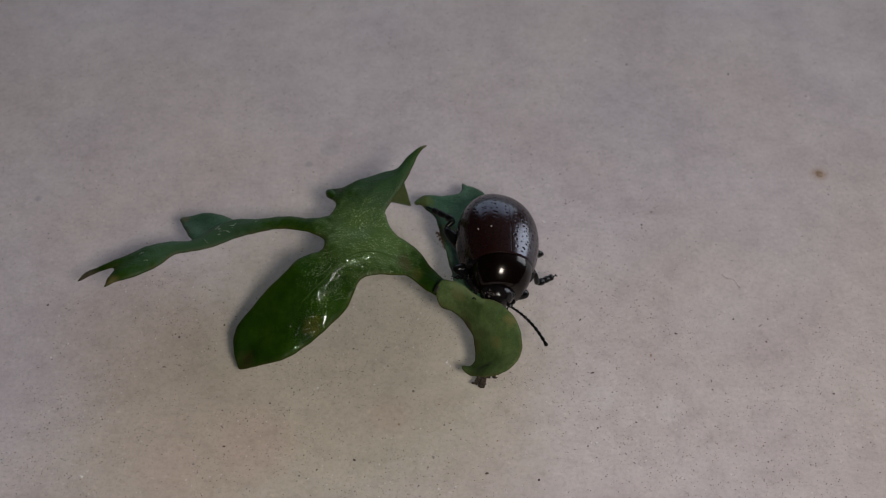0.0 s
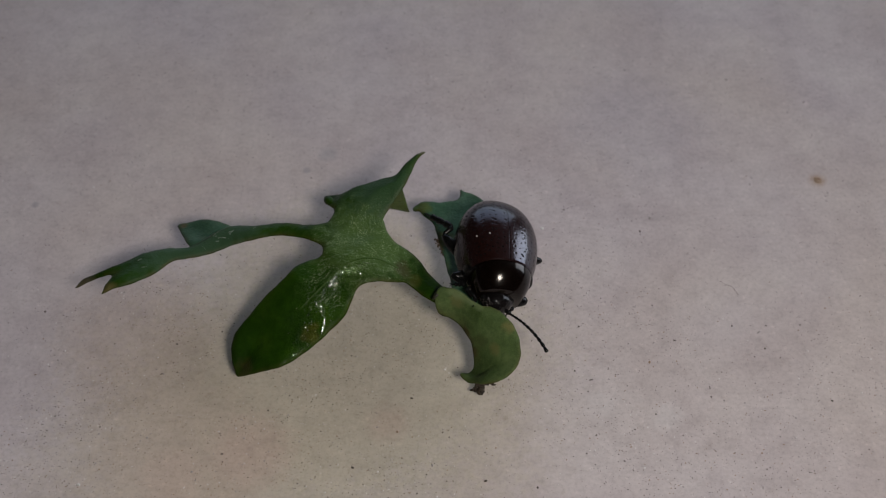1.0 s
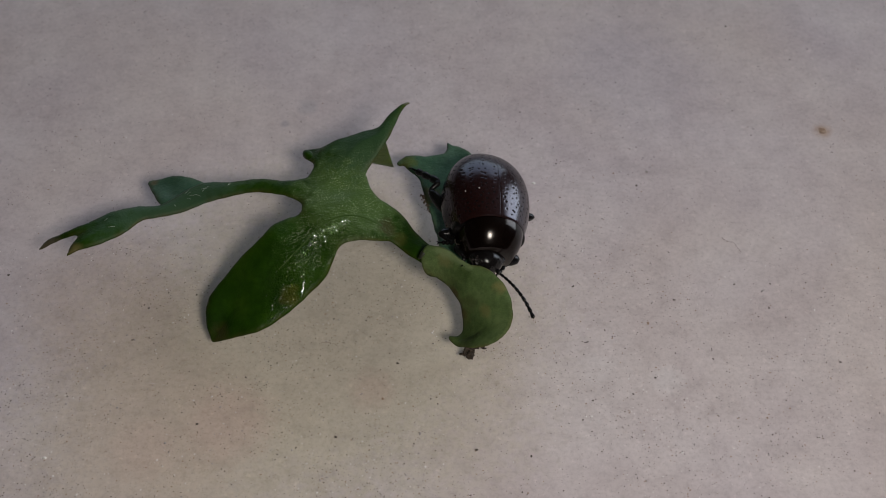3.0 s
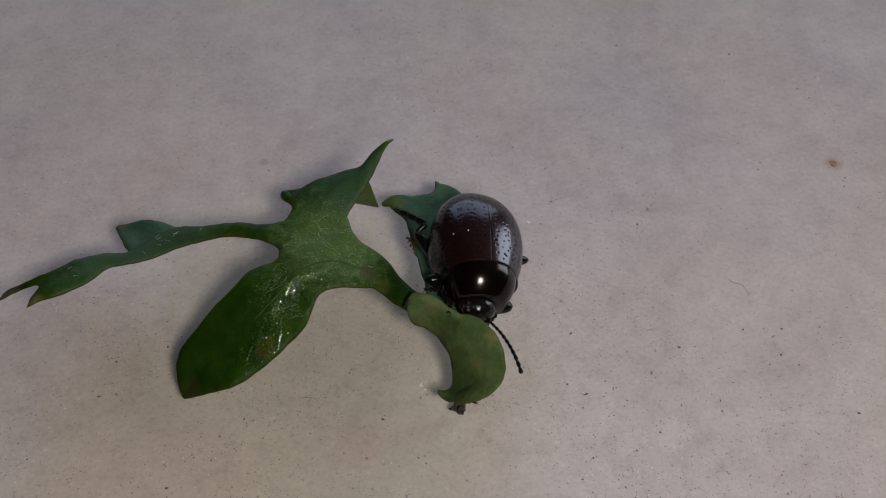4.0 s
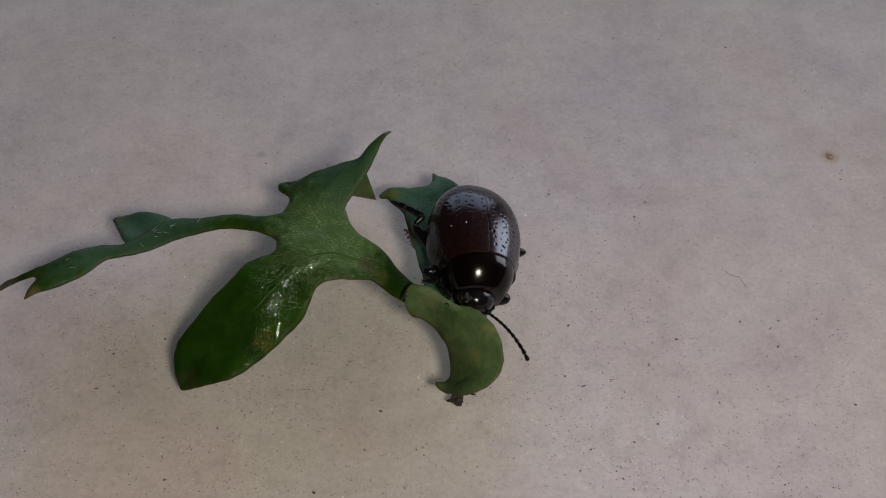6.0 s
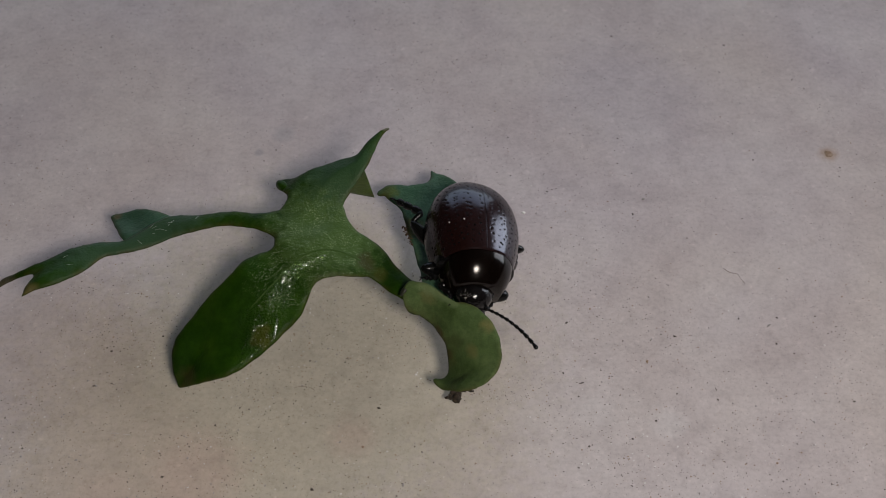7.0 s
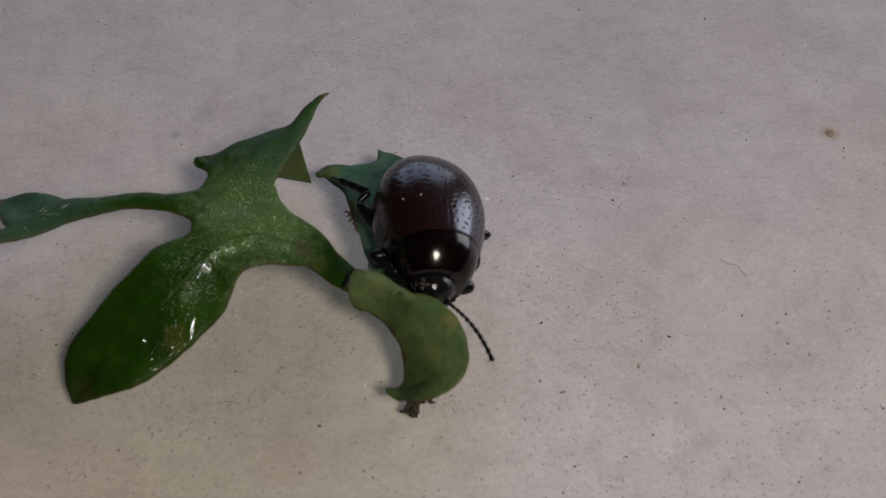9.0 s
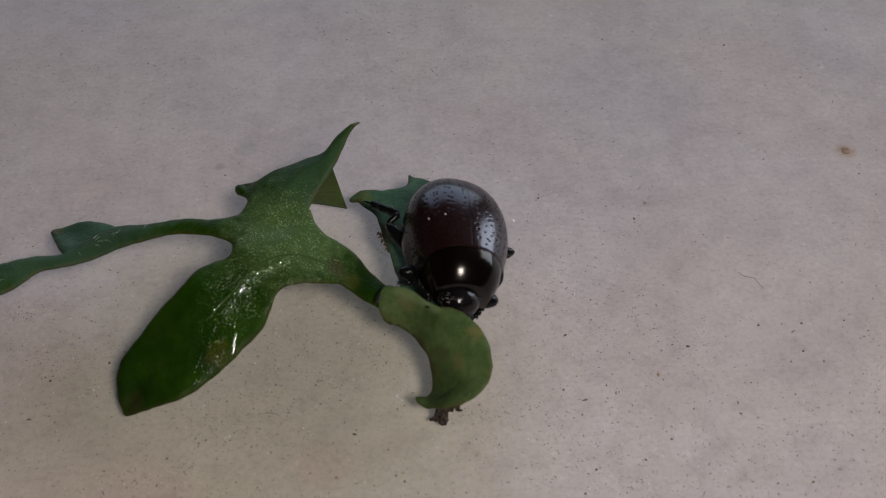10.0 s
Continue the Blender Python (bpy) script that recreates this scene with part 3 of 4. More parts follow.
def elytron(side, rng):
    """One wing case with rows of pits; side is 1 on the right."""
    n, m = 215, 150
    s = np.linspace(0, 1, n)
    y = -4.1 + 5.75 * (1 - (1 - s) ** 1.0) ** 1.25
    g = np.radians(np.linspace(0.0, 104.0, m))
    yy, gg = np.meshgrid(y, g, indexing="ij")
    w, h = outline(yy)
    x = w * np.sign(np.sin(gg)) * np.abs(np.sin(gg)) ** 0.92
    z = h * np.sign(np.cos(gg)) * np.abs(np.cos(gg)) ** 0.86 - 0.15
    # the groove along the middle seam and the front edge
    z = z - 0.004 * np.exp(-(x / 0.030) ** 2) - 0.035 * np.exp(-((1.65 - yy) / 0.07) ** 2)
    x = x + 0.012
    p = np.stack([x * side, yy, z], -1)
    # pits in loose double rows
    spots = []
    for lane in range(12):
        a = 8 + lane * 7.9 + (1.3 if lane % 2 else -1.0)
        along = -3.5 + rng.uniform(0, 0.3)
        while along < 1.35:
            spots.append((along + rng.normal(0, 0.05), a + rng.normal(0, 1.5), rng.uniform(0.060, 0.084)))
            along += rng.uniform(0.29, 0.42)
    nrm = np.stack([np.sin(gg) * side, 0 * gg, np.cos(gg)], -1)
    mid = np.radians([q[1] for q in spots])
    pitted = np.zeros(p.shape[:2], bool)
    for (sy, sa, r), a in zip(spots, mid):
        ws, hs = outline(np.array(sy))
        c = np.array([(ws * math.sin(a) ** 0.92 if math.sin(a) > 0 else 0) * side, sy, hs * np.sign(math.cos(a)) * abs(math.cos(a)) ** 0.86 - 0.15])
        d = np.linalg.norm(p - c, axis=-1)
        pitted |= d < 0.92 * r
        p = p - nrm * (0.009 * np.exp(-(d / r) ** 4))[..., None]
    verts = [tuple(q) for q in p.reshape(-1, 3)]
    faces = []
    for i in range(n - 1):
        for k in range(m - 1):
            f = (i * m + k, i * m + k + 1, (i + 1) * m + k + 1, (i + 1) * m + k)
            faces.append(f if side > 0 else f[::-1])
    # the turned-in lower margin, for thickness
    base = len(verts)
    for i in range(n):
        v = p[i, -1]
        verts.append((v[0] * 0.80, v[1], v[2] - 0.12))
    for i in range(n - 1):
        f = (i * m + m - 1, base + i, base + i + 1, (i + 1) * m + m - 1)
        faces.append(f if side > 0 else f[::-1])
    deep = [bool(pitted[i, k] and pitted[i + 1, k + 1]) for i in range(n - 1) for k in range(m - 1)]
    return verts, faces, deep


def dome(y0, y1, width, height, z0, n=48, m=56, lip=0.06, arc=0.0, down=0.0):
    """A shield with rounded rim: width and height are functions of 0..1 from back to front."""
    verts, faces = [], []
    for i in range(n):
        s = i / (n - 1)
        for k in range(m):
            g = radians(-106 + 212 * k / (m - 1))
            w, h = width(s), height(s)
            edge = min(s, 1 - s)
            r = 1 - (0.05 if s < 0.5 else 0.012) * math.exp(-(edge / 0.030) ** 2)
            x = w * math.copysign(abs(math.sin(g)) ** 0.9, g) * (1 - 0.02 * math.exp(-(edge / 0.03) ** 2))
            z = z0 + h * r * math.copysign(abs(math.cos(g)) ** 0.85, math.cos(g)) - down * s * s
            bow = arc * (abs(math.sin(g)) ** 2)
            verts.append((x, y0 + (y1 - y0) * s + bow * (1 - s) - bow * 0.35 * s, z))
    for i in range(n - 1):
        for k in range(m - 1):
            faces.append((i * m + k, (i + 1) * m + k, (i + 1) * m + k + 1, i * m + k + 1))
    a, b = list(range(m)), [(n - 1) * m + k for k in range(m)]
    faces += [tuple(a), tuple(b[::-1])]
    return verts, [f[::-1] for f in faces]


def limb(a, b, r0, r1, belly=0.0, n=9, sides=10):
    """A leg joint from a to b, swollen by belly in the middle."""
    a, b = np.array(a, float), np.array(b, float)
    s = np.linspace(0, 1, n)
    r = r0 + (r1 - r0) * s + belly * np.sin(math.pi * s)
    r = r * np.array([0.55] + [1] * (n - 2) + [0.6])
    return tube([a + (b - a) * q for q in s], r, sides)


def own(p):
    """A place in the room, in millimetres, in the beetle's space."""
    q = REST.inverted() @ (Vector(p) * MM)
    return np.array(q) / MM


def leg(beetle, hip, knee, ankle, toe, label="", stout=1.0, pad=0.85):
    """A leg whose joints are places in the room; its origin is the hip."""
    h, k, a, t = (own(q) for q in (hip, knee, ankle, toe))
    k, a, t = k - h, a - h, t - h
    root = part("leg", limb((0, 0, 0), k, 0.24 * stout, 0.18 * stout, 0.10 * stout, 11, 12), BLACK, beetle, label)
    root.location = Vector(h) * MM
    part("tibia", limb(k, a, 0.12, 0.10 + 0.09 * pad, 0.01, 9, 10), BLACK, root)
    steps = [a + (t - a) * q for q in (0.0, 0.30, 0.58, 0.80, 1.0)]
    pads = [joined(limb(steps[i], steps[i + 1], 0.13 * pad, (0.25 - 0.02 * i) * pad, 0.03, 7, 9)) for i in range(3)]
    d = (t - a) / (np.linalg.norm(t - a) + 1e-9)
    side = np.cross(d, (0, 0, 1))
    claws = [tube([steps[3], steps[4], steps[4] + 0.10 * d + s * 0.08 * side, steps[4] + 0.13 * d + s * 0.12 * side - np.array((0, 0, 0.06))], (0.05, 0.05, 0.035, 0.012), 6) for s in (1, -1)]
    part("tarsus", joined(*pads, *claws), BLACK, root)
    return root


BEAD = joined(tube([(0, 0, 0), (0, 0.06, 0), (0, 0.20, 0), (0, 0.33, 0), (0, 0.38, 0)], (0.035, 0.070, 0.102, 0.116, 0.05), 12))


def antenna(beetle, base):
    """Eleven beads in a gentle arc along its own y."""
    root = part("antenna", tube([(0, -0.1, 0), (0, 0.12, 0.0), (0, 0.30, 0.0), (0, 0.42, 0)], (0.07, 0.13, 0.13, 0.06), 12), BLACK, beetle)
    me = mesh_of("segment", *BEAD, BLACK)
    p, bend = Vector((0, 0.38, 0)), 0.0
    for k in range(10):
        seg = new("segment", me)
        seg.parent = root
        size = 0.78 + 0.03 * k
        seg.matrix_basis = Matrix.Translation(p * MM) @ Euler((radians(6 - 1.6 * k), 0, radians(9 - 2.6 * k))).to_matrix().to_4x4() @ Matrix.Diagonal((size, size, size, 1))
        p = p + Euler((radians(6 - 1.6 * k), 0, radians(9 - 2.6 * k))).to_matrix() @ Vector((0, 0.365 * size, 0))
    root.location = Vector(base) * MM
    return root


def beetle():
    rng = np.random.default_rng(7)
    root = tagged(new("beetle"), "glossy bronze-black leaf beetle with pitted wing cases feeding on the leaf", "beetle")
    root.matrix_world = REST
    part("body", dome(-3.95, 1.7, lambda s: 2.15 * (1 - (1 - min(s / 0.5, 1)) ** 2.2) ** 0.5 + 0.02, lambda s: 1.25 * (1 - (1 - min(s / 0.4, 1)) ** 2) ** 0.5 + 0.02, 0.0), BLACK, root, "black underside of the body")
    belly = ball((0, -1.1, -0.35), (2.05, 2.9, 0.85), 30, 16)
    part("abdomen", belly, BLACK, root)
    part("thorax", ball((0, 1.6, -0.3), (1.75, 1.5, 0.8), 26, 14), BLACK, root)
    for side in (1, -1):
        verts, faces, deep = elytron(side, rng)
        case = part("elytron", (verts, faces), SHELL, root, "shiny bronze-black wing case with rows of pits")
        case.data.materials.append(PIT)
        case.data.polygons.foreach_set("material_index", [int(q) for q in deep] + [0] * (len(faces) - len(deep)))
    part("pronotum", dome(1.32, 3.08, lambda s: 1.91 - 0.06 * s - 0.54 * s * s, lambda s: 2.05 - 0.90 * s ** 2.2, -0.12, 64, 80, arc=0.20, down=0.05), PRONOTUM, root, "smooth bronze neck shield").location.x = -0.05 * MM
    head = part("head", joined(ball((0, 0.42, -0.15), (0.98, 0.90, 0.82), 36, 24), ball((-0.02, 1.0, -0.55), (0.64, 0.44, 0.44), 24, 14)), FACE, root, "black head bent to the leaf")
    head.location = Vector((0.10, 2.62, -0.02)) * MM
    for side in (1, -1):
        part("eye", ball((0.84 * side, 0.42, -0.12), (0.22, 0.30, 0.36), 18, 12), EYE, head)
        part("palp", tube(smooth_path([(0.34 * side, 0.95, -0.8), (0.5 * side, 1.0, -0.95), (0.56 * side, 0.98, -1.15), (0.5 * side, 0.92, -1.3)], 3), [0.09] * 4 + [0.12] * 3 + [0.14] * 2 + [0.07], 9), BLACK, head)
        part("mandible", limb((0.3 * side, 1.1, -0.75), (0.08 * side, 1.25, -1.05), 0.2, 0.06, 0.05), BLACK, head)
    # pale grains added in place of the small glints on the cheek
    rng = np.random.default_rng(31)
    grains = []
    for k in range(26):
        d = np.array((0.66, 0.52, 0.42)) + rng.normal(0, 0.19, 3)
        d /= np.linalg.norm(d)
        r = rng.uniform(0.010, 0.024)
        grains.append(ball(np.array((0, 0.42, -0.15)) + d * np.array((0.98, 0.90, 0.82)), (r, r, r), 7, 5, 0.4, k))
    part("cheek_glints", joined(*grains), GREYDOT, head, "pale specks standing in for glints on the cheek")
    legs = {
        "right_hind": leg(root, (1.3, -3.55, 4.3), (0.13, -2.12, 4.8), (0.68, -1.66, 5.0), (-0.94, -0.07, 4.35), "", 1.1, 1.0),
        "right_mid": leg(root, (2.2, -5.0, 4.55), (0.62, -5.45, 5.0), (1.45, -5.98, 4.9), (0.62, -6.02, 4.95), "", 1.2, 0.6),
        "right_fore": leg(root, (2.75, -6.0, 4.55), (1.45, -6.30, 4.9), (1.95, -6.9, 5.0), (1.85, -7.6, 5.1), "", 0.85, 0.5),
        "left_fore": leg(root, (4.1, -6.6, 4.1), (5.12, -6.5, 3.95), (4.5, -6.1, 3.2), (3.9, -6.8, 2.9), "", 1.2),
        "left_mid": leg(root, (4.7, -4.6, 4.1), (5.6, -4.9, 3.9), (5.8, -4.8, 2.7), (7.05, -3.6, 1.9), "black leg reaching to the stone", 1.0, 1.0),
        "left_hind": leg(root, (4.7, -3.2, 4.0), (6.2, -3.1, 3.45), (5.2, -2.6, 2.2), (5.1, -1.9, 0.15), "", 0.85),
    }
    # two crumbs of dust on a wing case
    for k, (x, y) in enumerate(((1.85, -0.06), (1.19, -0.12))):
        w, h = outline(np.array(y))
        z = float(h) * math.cos(math.asin(min(1.0, (abs(x) / float(w)) ** (1 / 0.92)))) ** 0.86 - 0.15
        part("dust", ball((x, y, z + 0.01), (0.05 - 0.012 * k, 0.04, 0.03), 8, 6, 0.3, k), QUARTZ, root, "pale dust crumb")
    feelers = {"left": antenna(root, own((3.75, -7.55, 4.5))), "right": antenna(root, own((2.75, -7.55, 4.5)))}
    return root, head, legs, feelers


BEETLE, HEAD, LEGS, FEELERS = beetle()


# ---- crumbs and marks on the stone ----
def grain_shape(rng, size, flat=0.5):
    v = np.array([(1, 0, 0), (-1, 0, 0), (0, 1, 0), (0, -1, 0), (0, 0, 1), (0, 0, -1)], float)
    v = v * rng.uniform(0.6, 1.3, (6, 1)) * size * np.array([1, rng.uniform(0.4, 1.0), flat])
    g = rng.uniform(0, 6.28)
    rot = np.array([[math.cos(g), -math.sin(g), 0], [math.sin(g), math.cos(g), 0], [0, 0, 1]])
    f = [(0, 2, 4), (2, 1, 4), (1, 3, 4), (3, 0, 4), (2, 0, 5), (1, 2, 5), (3, 1, 5), (0, 3, 5)]
    return v @ rot.T, f


def grit(name, count, low, high, mat, label, seed, spread):
    rng = np.random.default_rng(seed)
    shapes = []
    while len(shapes) < count:
        x, y = rng.uniform(-36, 36), rng.uniform(-22, 30)
        if rng.uniform() > spread(x, y):
            continue
        size = low + (high - low) * rng.uniform() ** 1.7
        v, f = grain_shape(rng, size)
        shapes.append((v + np.array([x, y, size * 0.15]), f))
    ob = part(name, joined(*shapes), mat)
    ob.data.polygons.foreach_set("use_smooth", [False] * len(ob.data.polygons))
    return tagged(ob, label, "grit", kind="stuff")


def patchy(x, y):
    """Thicker towards the front and in drifts, thinner to the far right."""
    front = 0.20 + 0.80 / (1 + math.exp((y + 3) / 3.0))
    drift = 0.5 + 0.9 * noise.noise(Vector((x * 0.16, y * 0.16, 3.7))) + 0.5 * noise.noise(Vector((x * 0.6, y * 0.6, 8.1)))
    return front * (0.42 + 0.58 / (1 + math.exp((x - 12) / 4))) * min(max(drift, 0.12), 1.0)


grit("dark_grit", 8500, 0.012, 0.056, DIRT, "fine dark grit strewn over the stone", 3, patchy)
grit("brown_grit", 3600, 0.014, 0.062, RUST, "fine rust brown grit strewn over the stone", 4, patchy)
grit("grey_grit", 2600, 0.020, 0.070, GREYDOT, "fine grey dust grains strewn over the stone", 6, patchy)
grit("white_grit", 2000, 0.018, 0.070, QUARTZ, "tiny bright mineral grains on the stone", 5, patchy)


def speck(name, x, y, size, mat, label, stretch=1.0, turn=0.0, flat=0.35, seed=0):
    size *= 0.52
    shape = ball((0, 0, 0), (size * stretch, size, size * flat), 14, 8, 0.3, seed)
    ob = part(name, shape, mat)
    ob.matrix_world = pose(x * MM, y * MM, size * flat * 0.45 * MM, 0, 0, turn)
    return tagged(ob, label, "speck", "specks on the stone")


speck("rust_spot", 26.0, 6.6, 0.45, RUST, "round rusty brown spot on the stone", 1.1, 20, 0.10, 1)
speck("rust_speck", -2.6, -13.15, 0.14, RUST, "small rust brown speck on the stone", seed=2)
speck("dirt_speck", 8.62, -5.65, 0.09, DIRT, "small dark dirt speck on the stone", 1.9, 40, seed=3)
speck("dirt_speck", 13.25, 2.05, 0.10, DIRT, "small dark dirt speck on the stone", 1.6, 100, seed=4)
speck("dirt_speck", 12.8, -8.3, 0.13, RUST, "small rust brown speck on the stone", 1.5, 80, 0.12, seed=5)
speck("dirt_speck", 0.08, -13.2, 0.09, DIRT, "small dark dirt speck on the stone", seed=6)
speck("dirt_speck", 23.5, -11.05, 0.12, DIRT, "small dark dirt speck on the stone", 1.3, seed=7)
speck("dirt_speck", 2.53, -16.37, 0.13, DIRT, "small dark dirt speck on the stone", 1.5, seed=9)
speck("dirt_speck", -16.4, -6.97, 0.12, DIRT, "small dark dirt speck on the stone", 1.1, seed=10)
speck("dirt_speck", -25.06, -4.5, 0.13, DIRT, "small dark dirt speck on the stone", 1.1, seed=11)
speck("dirt_speck", -17.05, -9.15, 0.08, DIRT, "small dark dirt speck on the stone", 2.2, 10, seed=12)
speck("dirt_speck", 18.7, -14.6, 0.11, RUST, "small rust brown speck on the stone", seed=13)
speck("dirt_speck", 12.79, -11.98, 0.1, DIRT, "small dark dirt speck on the stone", 1.2, 0, seed=30)
speck("dirt_speck", 8.46, -14.61, 0.1, DIRT, "small dark dirt speck on the stone", 1.1, 47, seed=31)
speck("dirt_speck", 5.5, -16.79, 0.12, DIRT, "small dark dirt speck on the stone", 1.2, 94, seed=32)
speck("dirt_speck", 16.25, -10.77, 0.08, DIRT, "small dark dirt speck on the stone", 1.5, 141, seed=33)
speck("dirt_speck", 14.12, -10.36, 0.08, DIRT, "small dark dirt speck on the stone", 1, 8, seed=34)
speck("grey_speck", 12.97, -10.31, 0.08, GREYDOT, "faint grey speck on the stone", 1.2, 55, seed=35)
speck("dirt_speck", 8.16, -8.92, 0.09, DIRT, "small dark dirt speck on the stone", 1.4, 102, seed=36)
speck("dirt_speck", 11.43, -13.01, 0.08, DIRT, "small dark dirt speck on the stone", 1.4, 149, seed=37)
speck("dirt_speck", 9.13, -13.39, 0.1, DIRT, "small dark dirt speck on the stone", 1.3, 16, seed=38)
speck("grey_speck", 17.02, -11.01, 0.1, GREYDOT, "faint grey speck on the stone", 1.3, 63, seed=39)
speck("grey_speck", 21.1, -12.24, 0.11, GREYDOT, "faint grey speck on the stone", 1.5, 110, seed=40)
speck("grey_speck", 16.08, -13.28, 0.1, GREYDOT, "faint grey speck on the stone", 1.2, 157, seed=41)
speck("dirt_speck", 18.8, -15.63, 0.08, DIRT, "small dark dirt speck on the stone", 1, 24, seed=42)
speck("dirt_speck", 21.24, -15.83, 0.08, DIRT, "small dark dirt speck on the stone", 1, 71, seed=43)
speck("dirt_speck", -5.14, -15.51, 0.13, DIRT, "small dark dirt speck on the stone", 1.4, 118, seed=44)
speck("dirt_speck", -1.79, -10.86, 0.11, DIRT, "small dark dirt speck on the stone", 1.3, 165, seed=45)
speck("grey_speck", -3.79, -12.85, 0.1, GREYDOT, "faint grey speck on the stone", 1.6, 32, seed=46)
speck("dirt_speck", -10.34, -11.7, 0.1, DIRT, "small dark dirt speck on the stone", 1, 79, seed=47)
speck("dirt_speck", -13.69, -6.04, 0.12, DIRT, "small dark dirt speck on the stone", 1, 126, seed=48)
speck("dirt_speck", -12.78, -14.62, 0.1, DIRT, "small dark dirt speck on the stone", 1.7, 173, seed=49)
speck("grey_speck", -14.39, -15.78, 0.13, GREYDOT, "faint grey speck on the stone", 1.1, 40, seed=50)
speck("grey_speck", -0.53, -15.36, 0.13, GREYDOT, "faint grey speck on the stone", 1.3, 87, seed=51)
speck("grey_speck", -16.94, -9.13, 0.09, GREYDOT, "faint grey speck on the stone", 2.0, 134, seed=52)
speck("grey_speck", -17.3, -13.56, 0.1, GREYDOT, "faint grey speck on the stone", 1.6, 1, seed=53)
speck("dirt_speck", 0.46, -13.52, 0.09, DIRT, "small dark dirt speck on the stone", 1, 48, seed=54)
speck("dirt_speck", 21.23, 6.2, 0.094, DIRT, "small dark dirt speck on the stone", 1, 95, seed=55)
speck("dirt_speck", 20.33, 8.41, 0.079, DIRT, "small dark dirt speck on the stone", 1, 142, seed=56)
speck("dirt_speck", 12.81, 6.09, 0.072, DIRT, "small dark dirt speck on the stone", 1, 9, seed=57)
speck("dirt_speck", 12.81, 11.09, 0.086, DIRT, "small dark dirt speck on the stone", 1, 56, seed=58)
speck("dirt_speck", 21.13, 16.46, 0.122, DIRT, "small dark dirt speck on the stone", 1.1, 103, seed=59)
speck("grey_speck", 13.7, 17.54, 0.137, GREYDOT, "faint grey speck on the stone", 1, 150, seed=60)
speck("grey_speck", 14.05, 3.21, 0.144, GREYDOT, "faint grey speck on the stone", 1.4, 17, seed=61)
speck("dirt_speck", 26.46, 5.44, 0.086, DIRT, "small dark dirt speck on the stone", 1.2, 64, seed=62)
speck("dirt_speck", 26.25, 4.72, 0.086, DIRT, "small dark dirt speck on the stone", 1, 111, seed=63)
speck("dirt_speck", 8.28, 3.92, 0.094, DIRT, "small dark dirt speck on the stone", 1.5, 158, seed=64)
speck("dirt_speck", 20.42, -5.59, 0.11, DIRT, "small dark dirt speck on the stone", 1, 25, seed=65)
speck("dirt_speck", 18.26, -5.61, 0.1, DIRT, "small dark dirt speck on the stone", 1.2, 72, seed=66)
speck("dirt_speck", 20.06, -7.31, 0.11, DIRT, "small dark dirt speck on the stone", 1, 119, seed=67)
speck("dirt_speck", 14.52, -6.69, 0.11, DIRT, "small dark dirt speck on the stone", 1.5, 166, seed=68)
speck("grey_speck", 19.88, -6.08, 0.1, GREYDOT, "faint grey speck on the stone", 2.6, 33, seed=69)
speck("dirt_speck", -8.28, 7.68, 0.072, DIRT, "small dark dirt speck on the stone", 1.4, 80, seed=70)
speck("dirt_speck", -8.96, 6.77, 0.094, DIRT, "small dark dirt speck on the stone", 1.3, 127, seed=71)
speck("rust_speck", -7.12, 5.3, 0.09, RUST, "small rust brown speck on the stone", 1, 174, seed=72)
speck("dirt_splinter", 9.12, -9.57, 0.07, DIRT, "thin dark splinter lying on the stone", 3.6, 12, 0.6, seed=14)
speck("dirt_splinter", 16.26, -10.13, 0.045, DIRT, "thin dark splinter lying on the stone", 4.2, 97, 0.6, seed=15)
speck("white_crumb", 6.72, 2.3, 0.16, QUARTZ, "small white crumb on the stone", 1.5, seed=19)
speck("white_crumb", 0.28, -8.72, 0.06, QUARTZ, "small white crystal crumb on the stone", 1.6, 70, 0.6, seed=24)
speck("white_crumb", 0.30, -8.93, 0.05, QUARTZ, "small white crystal crumb on the stone", 1.2, 20, 0.6, seed=25)
speck("white_crumb", 0.2, -8.85, 0.10, QUARTZ, "small white crystal crumb on the stone", 1.3, 40, 0.6, seed=20)
speck("white_crumb", 0.45, -9.1, 0.07, QUARTZ, "small white crystal crumb on the stone", 1.3, 10, 0.6, seed=21)
speck("white_crumb", -20.76, -16.6, 0.16, QUARTZ, "small white crystal crumb on the stone", 1.2, 10, 0.6, seed=22)

thread = part("fibre", tube(smooth_path([(18.0, -2.1, 0.03), (18.3, -2.42, 0.05), (18.72, -2.55, 0.06), (18.85, -2.85, 0.04), (19.03, -3.2, 0.03)], 4), [0.012] * 17, 6), FIBRE)
hook = part("fibre", tube(smooth_path([(-6.31, -9.50, 0.02), (-5.95, -9.46, 0.04), (-5.5, -9.52, 0.04), (-5.21, -9.72, 0.02)], 4), [0.010] * 13, 6), FIBRE)
tagged(hook, "thin dark hair-like fibre lying on the stone", "fibre")
tagged(thread, "short curved brown fibre lying on the stone", "fibre")

streak = []
rng = np.random.default_rng(9)
for a, b in zip(smooth_path([(-27.5, -11.3), (-21.5, -11.75), (-16.3, -12.0), (-7.5, -12.7), (-3.5, -12.9)], 14)[:-1], smooth_path([(-27.5, -11.3), (-21.5, -11.75), (-16.3, -12.0), (-7.5, -12.7), (-3.5, -12.9)], 14)[1:]):
    if rng.uniform() < 0.45:
        o = rng.normal(0, 0.05, 2)
        streak.append(tube([(*(a + o), -0.004), (*((a + b) / 2 + rng.normal(0, 0.03, 2)), 0.0), (*(b + o), -0.004)], (0.008, 0.020, 0.008), 6, 0.3))
tagged(part("mineral_streak", joined(*streak), PALE), "faint pale broken mineral streak in the stone", "streak", kind="stuff")

